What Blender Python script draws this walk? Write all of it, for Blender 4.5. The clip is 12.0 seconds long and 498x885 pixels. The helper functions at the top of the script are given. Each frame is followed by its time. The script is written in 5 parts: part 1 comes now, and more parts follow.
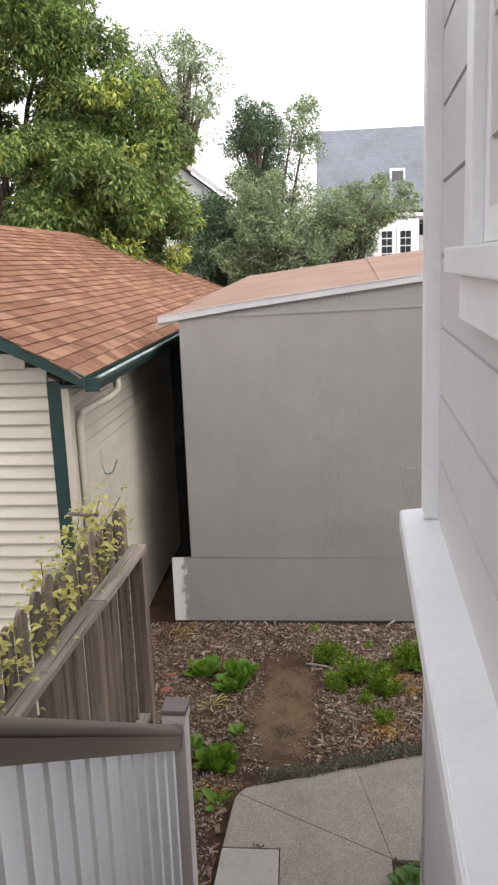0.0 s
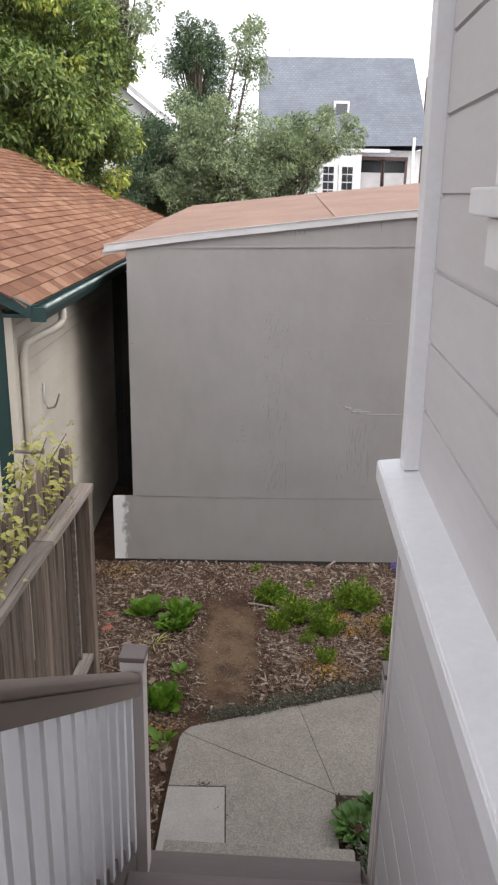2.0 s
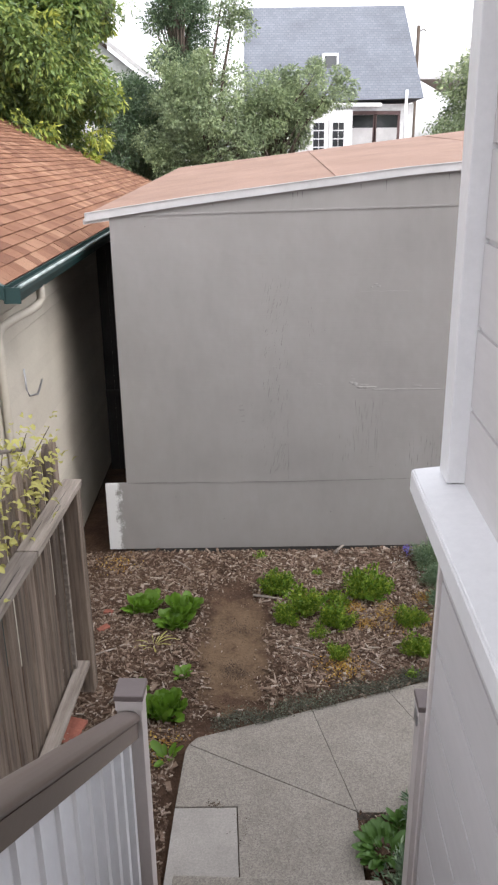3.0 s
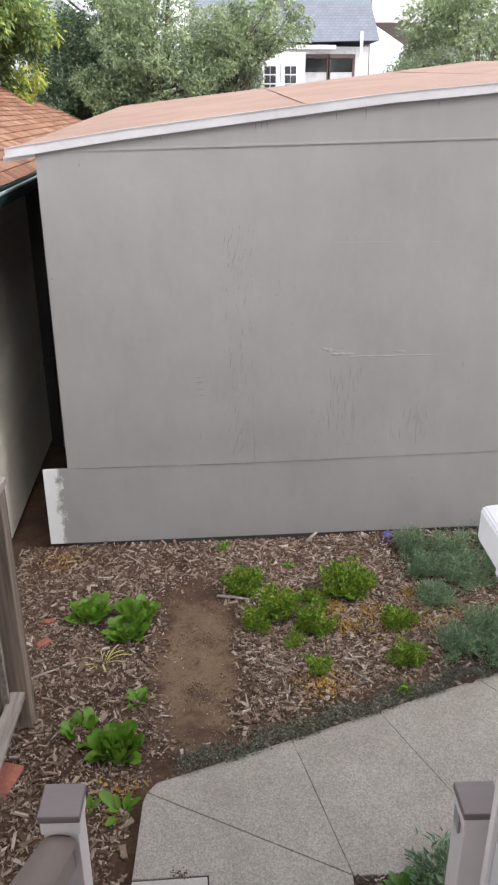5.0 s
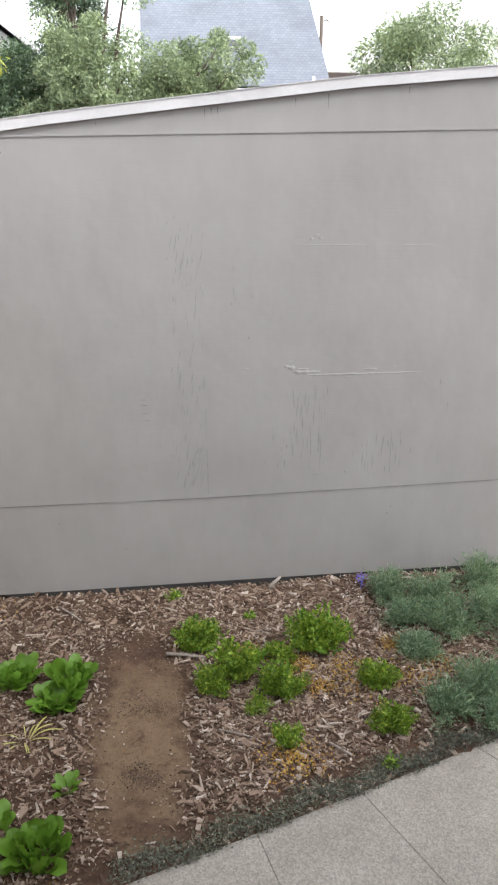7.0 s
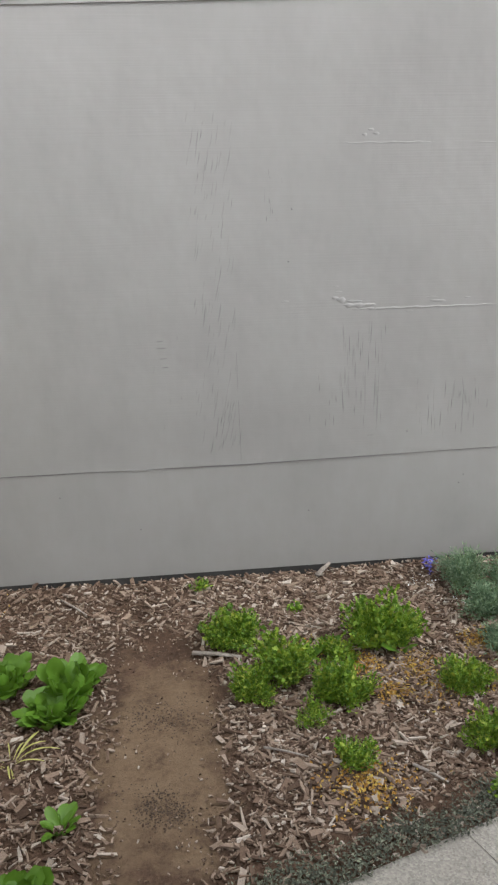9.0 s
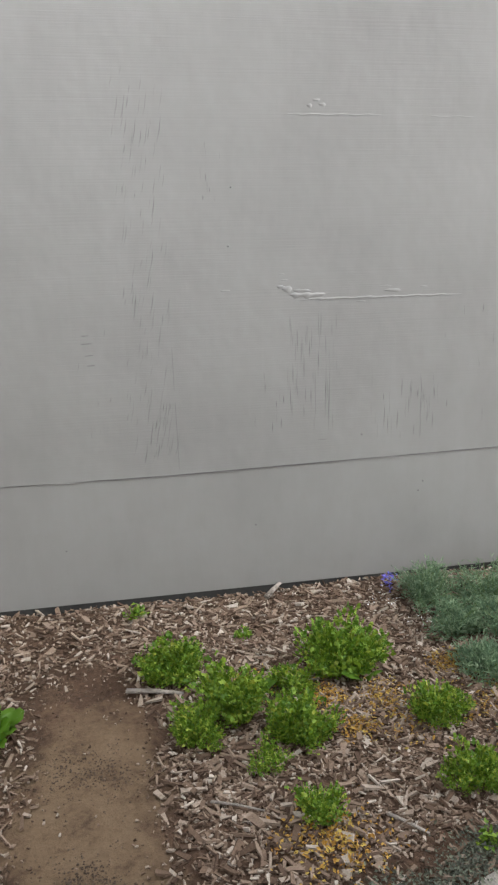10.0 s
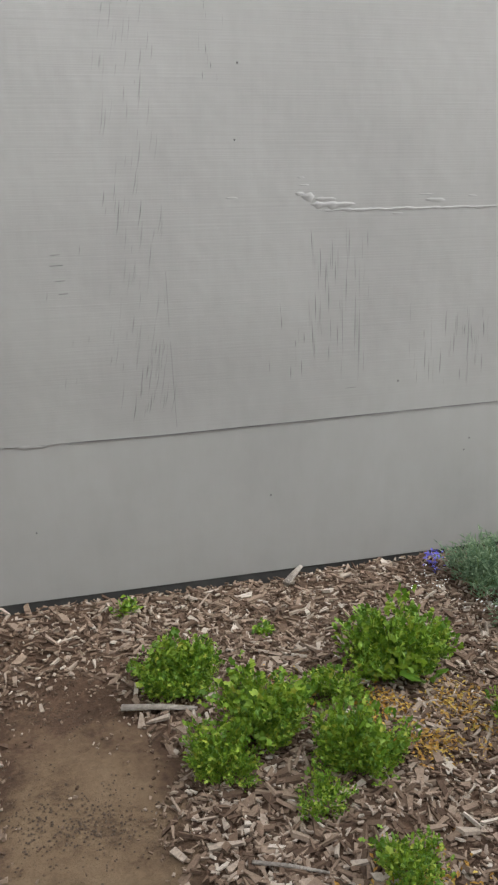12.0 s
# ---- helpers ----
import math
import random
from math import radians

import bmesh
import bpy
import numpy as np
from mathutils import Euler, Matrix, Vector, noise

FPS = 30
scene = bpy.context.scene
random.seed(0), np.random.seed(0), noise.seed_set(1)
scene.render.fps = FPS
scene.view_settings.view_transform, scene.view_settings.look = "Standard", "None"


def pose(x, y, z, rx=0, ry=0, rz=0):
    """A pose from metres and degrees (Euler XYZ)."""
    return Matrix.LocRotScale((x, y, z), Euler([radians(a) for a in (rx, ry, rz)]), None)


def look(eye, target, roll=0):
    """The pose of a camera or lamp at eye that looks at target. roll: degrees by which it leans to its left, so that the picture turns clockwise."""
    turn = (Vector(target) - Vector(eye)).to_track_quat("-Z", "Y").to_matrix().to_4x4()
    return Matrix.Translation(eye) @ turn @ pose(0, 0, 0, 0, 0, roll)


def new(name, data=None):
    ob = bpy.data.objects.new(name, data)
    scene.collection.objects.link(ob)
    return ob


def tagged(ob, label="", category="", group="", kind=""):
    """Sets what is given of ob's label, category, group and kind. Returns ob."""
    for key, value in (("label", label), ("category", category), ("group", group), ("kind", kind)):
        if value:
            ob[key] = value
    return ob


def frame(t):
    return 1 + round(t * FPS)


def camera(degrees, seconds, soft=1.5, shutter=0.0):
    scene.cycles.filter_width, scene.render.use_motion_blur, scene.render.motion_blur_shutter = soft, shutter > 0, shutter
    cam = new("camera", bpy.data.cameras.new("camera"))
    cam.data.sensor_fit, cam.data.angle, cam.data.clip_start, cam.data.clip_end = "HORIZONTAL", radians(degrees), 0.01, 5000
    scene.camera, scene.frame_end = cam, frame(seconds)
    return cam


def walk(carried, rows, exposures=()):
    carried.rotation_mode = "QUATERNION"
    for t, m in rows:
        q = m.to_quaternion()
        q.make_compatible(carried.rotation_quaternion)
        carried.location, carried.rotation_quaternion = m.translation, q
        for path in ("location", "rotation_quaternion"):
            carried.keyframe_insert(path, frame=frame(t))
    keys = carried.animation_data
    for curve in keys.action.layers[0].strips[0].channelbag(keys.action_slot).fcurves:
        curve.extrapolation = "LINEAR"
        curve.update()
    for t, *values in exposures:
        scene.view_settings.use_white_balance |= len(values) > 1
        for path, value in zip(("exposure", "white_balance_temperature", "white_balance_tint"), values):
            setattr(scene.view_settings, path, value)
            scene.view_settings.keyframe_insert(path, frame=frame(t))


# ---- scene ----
cam = camera(35.2, 12.0, soft=2.3)
PATH = [
    (0, (-0.14, 0.447, 3.69), (-0.325, 2.388, 3.244), -2.0),
    (0.5, (-0.341, 0.392, 3.672), (-0.419, 2.331, 3.188), -3.5),
    (1, (-0.401, 0.305, 3.69), (-0.4, 2.201, 3.054), -1.1),
    (1.5, (-0.392, 0.361, 3.706), (-0.378, 2.266, 3.099), -0.6),
    (2, (-0.336, 0.592, 3.688), (-0.336, 2.498, 3.082), 1.1),
    (2.5, (-0.312, 0.798, 3.698), (-0.399, 2.67, 3.001), 0.9),
    (3, (-0.382, 1.124, 3.678), (-0.369, 3.0, 2.986), -0.5),
    (3.5, (-0.437, 1.388, 3.666), (-0.352, 3.226, 2.881), -0.5),
    (3.7, (-0.437, 1.49, 3.67), (-0.349, 3.357, 2.959), 0.4),
    (5.3, (-0.428, 2.175, 3.411), (-0.293, 4.004, 2.613), -0.3),
    (5.5, (-0.401, 2.239, 3.364), (-0.328, 4.08, 2.586), -0.8),
    (6, (-0.366, 2.434, 3.24), (-0.197, 4.294, 2.524), 3.3),
    (6.5, (-0.32, 2.653, 3.035), (-0.072, 4.479, 2.258), 0.7),
    (6.7, (-0.352, 2.675, 3.085), (-0.109, 4.533, 2.385), 0.5),
    (8.3, (-0.335, 3.314, 2.497), (-0.06, 5.191, 1.865), -1.0),
    (8.5, (-0.348, 3.352, 2.403), (-0.055, 5.25, 1.843), -0.5),
    (9, (-0.363, 3.584, 2.284), (-0.169, 5.481, 1.68), -1.2),
    (9.5, (-0.355, 3.804, 2.215), (-0.093, 5.686, 1.591), 0.6),
    (10, (-0.314, 4.011, 2.028), (0.034, 5.906, 1.49), -1.0),
    (10.5, (-0.318, 4.223, 1.861), (-0.015, 6.13, 1.342), -1.7),
    (11, (-0.259, 4.419, 1.724), (0.033, 6.327, 1.198), -0.6),
    (11.5, (-0.337, 4.6, 1.618), (0.039, 6.505, 1.141), -0.3),
    (12, (-0.395, 4.769, 1.601), (0.04, 6.646, 1.063), -1.6),
]
EXPOSURES = [(0.0, 1.7, 6570, 14), (0.5, 1.44, 6570, 14), (1.0, 1.49, 6520, 14), (1.5, 1.65, 6470, 14), (2.0, 1.66, 6420, 14), (2.5, 1.85, 6370, 14), (3.5, 1.92, 6320, 14), (5.5, 2.1, 6250, 13), (6.5, 2.21, 6270, 12), (8.5, 2.16, 6220, 8), (9.5, 2.1, 6220, 7), (12.0, 2.17, 6270, 6)]
PLAN = 0.8  # metres to one unit of the plan
walk(cam, [(t, look(Vector(eye) * PLAN, Vector(target) * PLAN, roll)) for t, eye, target, roll in PATH], EXPOSURES)

# ---- world, sun ----
SUN_EL, SUN_AZ = radians(52), radians(138)
world = bpy.data.worlds.new("overcast_sky")
scene.world = world
world.use_nodes = True
wn = world.node_tree
sky = wn.nodes.new("ShaderNodeTexSky")
sky.sky_type, sky.sun_disc = "NISHITA", False
sky.sun_elevation, sky.sun_rotation = SUN_EL, SUN_AZ
sky.air_density, sky.dust_density, sky.ozone_density = 1.0, 2.5, 1.0
grey = wn.nodes.new("ShaderNodeHueSaturation")
grey.inputs["Saturation"].default_value = 0.15
wn.links.new(sky.outputs["Color"], grey.inputs["Color"])
wn.links.new(grey.outputs["Color"], wn.nodes["Background"].inputs["Color"])
wn.nodes["Background"].inputs["Strength"].default_value = 0.15

sun = new("sun", bpy.data.lights.new("sun", "SUN"))
sun.data.energy, sun.data.angle, sun.data.color = 0.2, radians(50), (1.0, 0.97, 0.92)
sd = Vector((math.sin(SUN_AZ) * math.cos(SUN_EL), math.cos(SUN_AZ) * math.cos(SUN_EL), math.sin(SUN_EL)))
sun.matrix_world = look(sd * 50, (0, 0, 0))


# ---- materials ----
def ramp_of(nt, fac, stops):
    r = nt.nodes.new("ShaderNodeValToRGB")
    while len(r.color_ramp.elements) < len(stops):
        r.color_ramp.elements.new(0.5)
    for e, (p, c) in zip(r.color_ramp.elements, stops):
        e.position, e.color = p, (*c, 1)
    nt.links.new(fac, r.inputs[0])
    return r.outputs[0]


def noise_of(nt, scale, detail=4, rough=0.6, stretch=(1, 1, 1), coord="Object"):
    tc = nt.nodes.new("ShaderNodeTexCoord")
    mp = nt.nodes.new("ShaderNodeMapping")
    mp.inputs["Scale"].default_value = stretch
    n = nt.nodes.new("ShaderNodeTexNoise")
    n.inputs["Scale"].default_value, n.inputs["Detail"].default_value, n.inputs["Roughness"].default_value = scale, detail, rough
    nt.links.new(tc.outputs[coord], mp.inputs[0])
    nt.links.new(mp.outputs[0], n.inputs["Vector"])
    return n.outputs["Fac"]


def mixed(nt, fac, a, b, mode="MIX"):
    m = nt.nodes.new("ShaderNodeMix")
    m.data_type, m.blend_type = "RGBA", mode
    for v, s in ((fac, m.inputs[0]), (a, m.inputs[6]), (b, m.inputs[7])):
        if hasattr(v, "node"):
            nt.links.new(v, s)
        elif isinstance(v, tuple):
            s.default_value = (*v, 1)
        else:
            s.default_value = v
    return m.outputs[2]


def bumped(nt, bsdf, height, strength, distance):
    b = nt.nodes.new("ShaderNodeBump")
    b.inputs["Strength"].default_value, b.inputs["Distance"].default_value = strength, distance
    nt.links.new(height, b.inputs["Height"])
    if bsdf.inputs["Normal"].links:
        nt.links.new(bsdf.inputs["Normal"].links[0].from_socket, b.inputs["Normal"])
    nt.links.new(b.outputs[0], bsdf.inputs["Normal"])


def material(name, rough=0.7, metal=0.0, spec=0.4):
    m = bpy.data.materials.new(name)
    m.use_nodes = True
    b = m.node_tree.nodes["Principled BSDF"]
    b.inputs["Roughness"].default_value, b.inputs["Metallic"].default_value = rough, metal
    b.inputs["Specular IOR Level"].default_value = spec
    return m, m.node_tree, b


def varied(name, dark, light, scale=6, fine=60, rough=0.7, bump=0.2, dist=0.003, stretch=(1, 1, 1), piece=0.0, island=0.0, metal=0.0, spec=0.4, lo=0.3, hi=0.7, speck=1.0):
    """A surface whose colour wanders between two tones at a coarse and a fine scale, with fine relief."""
    m, nt, b = material(name, rough, metal, spec)
    big = noise_of(nt, scale, 5, 0.6, stretch)
    small = noise_of(nt, fine, 4, 0.7, stretch)
    col = ramp_of(nt, big, ((lo, dark), (hi, light)))
    g = ramp_of(nt, small, ((0.3, (1 - 0.18 * speck,) * 3), (0.7, (1 + 0.12 * speck,) * 3)))
    col = mixed(nt, 1.0, col, g, "MULTIPLY")
    if piece or island:
        if piece:
            r = nt.nodes.new("ShaderNodeObjectInfo").outputs["Random"]
        else:
            r = nt.nodes.new("ShaderNodeNewGeometry").outputs["Random Per Island"]
        k = piece or island
        v = ramp_of(nt, r, ((0.0, (1 - k,) * 3), (1.0, (1 + k,) * 3)))
        col = mixed(nt, 1.0, col, v, "MULTIPLY")
    nt.links.new(col, b.inputs["Base Color"])
    bumped(nt, b, small, bump, dist)
    return m


def shed_paint(rows=0.4):
    m, nt, b = material("grey_plywood_paint", 0.55, 0, 0.35)
    big = noise_of(nt, 1.3, 4, 0.6)
    mid = noise_of(nt, 7, 5, 0.65, (1, 1, 0.35))
    col = ramp_of(nt, big, ((0.3, (0.234, 0.220, 0.209)), (0.7, (0.266, 0.251, 0.239))))
    col = mixed(nt, 0.6, col, ramp_of(nt, mid, ((0.3, (0.93,) * 3), (0.7, (1.05,) * 3))), "MULTIPLY")
    nt.links.new(col, b.inputs["Base Color"])
    grain = noise_of(nt, 30, 4, 0.6, (1.6, 1, 0.05))
    rows_ = noise_of(nt, 30, 3, 0.5, (0.06, 1, 4.0))
    bumped(nt, b, grain, 0.1, 0.0014)
    bumped(nt, b, rows_, rows, 0.0015)
    bumped(nt, b, big, 0.5, 0.02)
    return m


def skirt_paint():
    """The shed's grey, brushed out raggedly before the board's bare white end."""
    m = shed_paint(0.08)
    m.name = "grey_paint_over_white_primer"
    nt = m.node_tree
    b = nt.nodes["Principled BSDF"]
    col = b.inputs["Base Color"].links[0].from_socket
    tc = nt.nodes.new("ShaderNodeTexCoord")
    sp = nt.nodes.new("ShaderNodeSeparateXYZ")
    nt.links.new(tc.outputs["Object"], sp.inputs[0])
    n = noise_of(nt, 14, 5, 0.7, (1, 1, 0.8))
    k = nt.nodes.new("ShaderNodeMath")
    k.operation = "MULTIPLY_ADD"
    nt.links.new(n, k.inputs[0])
    k.inputs[1].default_value = 0.24
    nt.links.new(sp.outputs["X"], k.inputs[2])
    edge = nt.nodes.new("ShaderNodeMapRange")
    edge.inputs[1].default_value, edge.inputs[2].default_value = -1.49, -1.45
    nt.links.new(k.outputs[0], edge.inputs[0])
    nt.links.new(mixed(nt, edge.outputs[0], (0.62, 0.62, 0.61), col), b.inputs["Base Color"])
    return m


def shingle_mat(name, island):
    m, nt, b = material(name, 0.9, 0, 0.2)
    r = nt.nodes.new("ShaderNodeNewGeometry").outputs["Random Per Island"] if island else nt.nodes.new("ShaderNodeObjectInfo").outputs["Random"]
    col = ramp_of(nt, r, ((0.0, (0.155, 0.075, 0.047)), (0.35, (0.20, 0.10, 0.06)), (0.75, (0.235, 0.122, 0.075)), (1.0, (0.30, 0.175, 0.112))))
    big = noise_of(nt, 1.2, 4, 0.6)
    col = mixed(nt, 0.6, col, ramp_of(nt, big, ((0.3, (0.75, 0.72, 0.72)), (0.7, (1.1, 1.08, 1.05)))), "MULTIPLY")
    gr = noise_of(nt, 220, 3, 0.8)
    col = mixed(nt, 1.0, col, ramp_of(nt, gr, ((0.35, (0.72,) * 3), (0.65, (1.25,) * 3))), "MULTIPLY")
    nt.links.new(col, b.inputs["Base Color"])
    bumped(nt, b, gr, 0.5, 0.003)
    return m


def slate_mat():
    """Distant composition shingles in courses."""
    m, nt, b = material("blue_grey_shingle", 0.9, 0, 0.2)
    tc = nt.nodes.new("ShaderNodeTexCoord")
    sp = nt.nodes.new("ShaderNodeSeparateXYZ")
    cb = nt.nodes.new("ShaderNodeCombineXYZ")
    nt.links.new(tc.outputs["Object"], sp.inputs[0])
    nt.links.new(sp.outputs["X"], cb.inputs[0])
    nt.links.new(sp.outputs["Z"], cb.inputs[1])
    br = nt.nodes.new("ShaderNodeTexBrick")
    for k, v in (("Scale", 1.0), ("Mortar Size", 0.008), ("Brick Width", 0.15), ("Row Height", 0.085), ("Bias", 0.0)):
        br.inputs[k].default_value = v
    br.inputs["Color1"].default_value, br.inputs["Color2"].default_value, br.inputs["Mortar"].default_value = (0.145, 0.157, 0.178, 1), (0.17, 0.182, 0.203, 1), (0.12, 0.13, 0.147, 1)
    nt.links.new(cb.outputs[0], br.inputs["Vector"])
    col = mixed(nt, 0.7, br.outputs["Color"], ramp_of(nt, noise_of(nt, 0.8, 4, 0.6), ((0.3, (0.8,) * 3), (0.7, (1.2,) * 3))), "MULTIPLY")
    nt.links.new(col, b.inputs["Base Color"])
    bumped(nt, b, br.outputs["Fac"], 0.4, 0.02)
    return m


def concrete_mat():
    m, nt, b = material("exposed_concrete", 0.85, 0, 0.3)
    big = noise_of(nt, 2.2, 5, 0.65)
    mid = noise_of(nt, 14, 4, 0.7)
    tc = nt.nodes.new("ShaderNodeTexCoord")
    v = nt.nodes.new("ShaderNodeTexVoronoi")
    v.inputs["Scale"].default_value = 130
    nt.links.new(tc.outputs["Object"], v.inputs["Vector"])
    col = ramp_of(nt, big, ((0.3, (0.225, 0.203, 0.174)), (0.7, (0.285, 0.261, 0.228))))
    col = mixed(nt, 0.5, col, ramp_of(nt, mid, ((0.3, (0.85,) * 3), (0.7, (1.1,) * 3))), "MULTIPLY")
    col = mixed(nt, 0.55, col, ramp_of(nt, v.outputs["Color"], ((0.1, (0.55, 0.54, 0.52)), (0.9, (1.4, 1.38, 1.34)))), "MULTIPLY")
    nt.links.new(col, b.inputs["Base Color"])
    bumped(nt, b, v.outputs["Distance"], 0.4, 0.003)
    return m


def soil_mat():
    m, nt, b = material("garden_soil", 0.95, 0, 0.1)
    big = noise_of(nt, 3, 6, 0.65)
    fine = noise_of(nt, 45, 6, 0.75)
    col = ramp_of(nt, big, ((0.3, (0.05, 0.030, 0.020)), (0.7, (0.11, 0.068, 0.045))))
    col = mixed(nt, 0.9, col, ramp_of(nt, fine, ((0.3, (0.55,) * 3), (0.7, (1.4,) * 3))), "MULTIPLY")
    # the trodden bare patch of paler earth
    tc = nt.nodes.new("ShaderNodeTexCoord")
    mp = nt.nodes.new("ShaderNodeMapping")
    mp.inputs["Location"].default_value = (0.49 / 0.24, -6.42 / 0.60, 0)
    mp.inputs["Scale"].default_value = (1 / 0.24, 1 / 0.60, 0)
    nt.links.new(tc.outputs["Object"], mp.inputs[0])
    ln = nt.nodes.new("ShaderNodeVectorMath")
    ln.operation = "LENGTH"
    nt.links.new(mp.outputs[0], ln.inputs[0])
    ad = nt.nodes.new("ShaderNodeMath")
    ad.operation = "MULTIPLY_ADD"
    nt.links.new(noise_of(nt, 5, 5, 0.7), ad.inputs[0])
    ad.inputs[1].default_value = 2.3
    nt.links.new(ln.outputs["Value"], ad.inputs[2])
    tan = ramp_of(nt, noise_of(nt, 7, 6, 0.7), ((0.34, (0.08, 0.052, 0.034)), (0.46, (0.145, 0.098, 0.06)), (0.8, (0.185, 0.13, 0.083))))
    tan = mixed(nt, 0.6, tan, ramp_of(nt, fine, ((0.3, (0.75,) * 3), (0.7, (1.2,) * 3))), "MULTIPLY")
    mr = nt.nodes.new("ShaderNodeMapRange")
    mr.inputs[1].default_value, mr.inputs[2].default_value = 1.95, 2.55
    nt.links.new(ad.outputs[0], mr.inputs[0])
    col = mixed(nt, mr.outputs[0], tan, col)
    nt.links.new(col, b.inputs["Base Color"])
    bumped(nt, b, fine, 0.7, 0.012)
    return m


def chip_mat():
    m, nt, b = material("wood_chip", 0.95, 0, 0.15)
    r = nt.nodes.new("ShaderNodeNewGeometry").outputs["Random Per Island"]
    col = ramp_of(nt, r, ((0.0, (0.066, 0.041, 0.028)), (0.35, (0.14, 0.093, 0.065)), (0.7, (0.235, 0.17, 0.126)), (0.92, (0.31, 0.25, 0.20)), (1.0, (0.43, 0.37, 0.31))))
    g = noise_of(nt, 150, 3, 0.7)
    col = mixed(nt, 0.8, col, ramp_of(nt, g, ((0.3, (0.65,) * 3), (0.7, (1.25,) * 3))), "MULTIPLY")
    nt.links.new(col, b.inputs["Base Color"])
    bumped(nt, b, g, 0.4, 0.003)
    return m


def leaf_mat(name, stops, trans=0.35, rough=0.45, low=0.6):
    m, nt, b = material(name, rough, 0, 0.4)
    r = nt.nodes.new("ShaderNodeNewGeometry").outputs["Random Per Island"]
    col = ramp_of(nt, r, stops)
    big = noise_of(nt, 1.1, 3, 0.5)
    col = mixed(nt, 0.7, col, ramp_of(nt, big, ((0.35, (low, low * 1.07, low)), (0.65, (1.25, 1.25, 1.1)))), "MULTIPLY")
    nt.links.new(col, b.inputs["Base Color"])
    t = nt.nodes.new("ShaderNodeBsdfTranslucent")
    nt.links.new(col, t.inputs["Color"])
    mx = nt.nodes.new("ShaderNodeMixShader")
    mx.inputs[0].default_value = trans
    nt.links.new(b.outputs[0], mx.inputs[1])
    nt.links.new(t.outputs[0], mx.inputs[2])
    nt.links.new(mx.outputs[0], nt.nodes["Material Output"].inputs["Surface"])
    return m


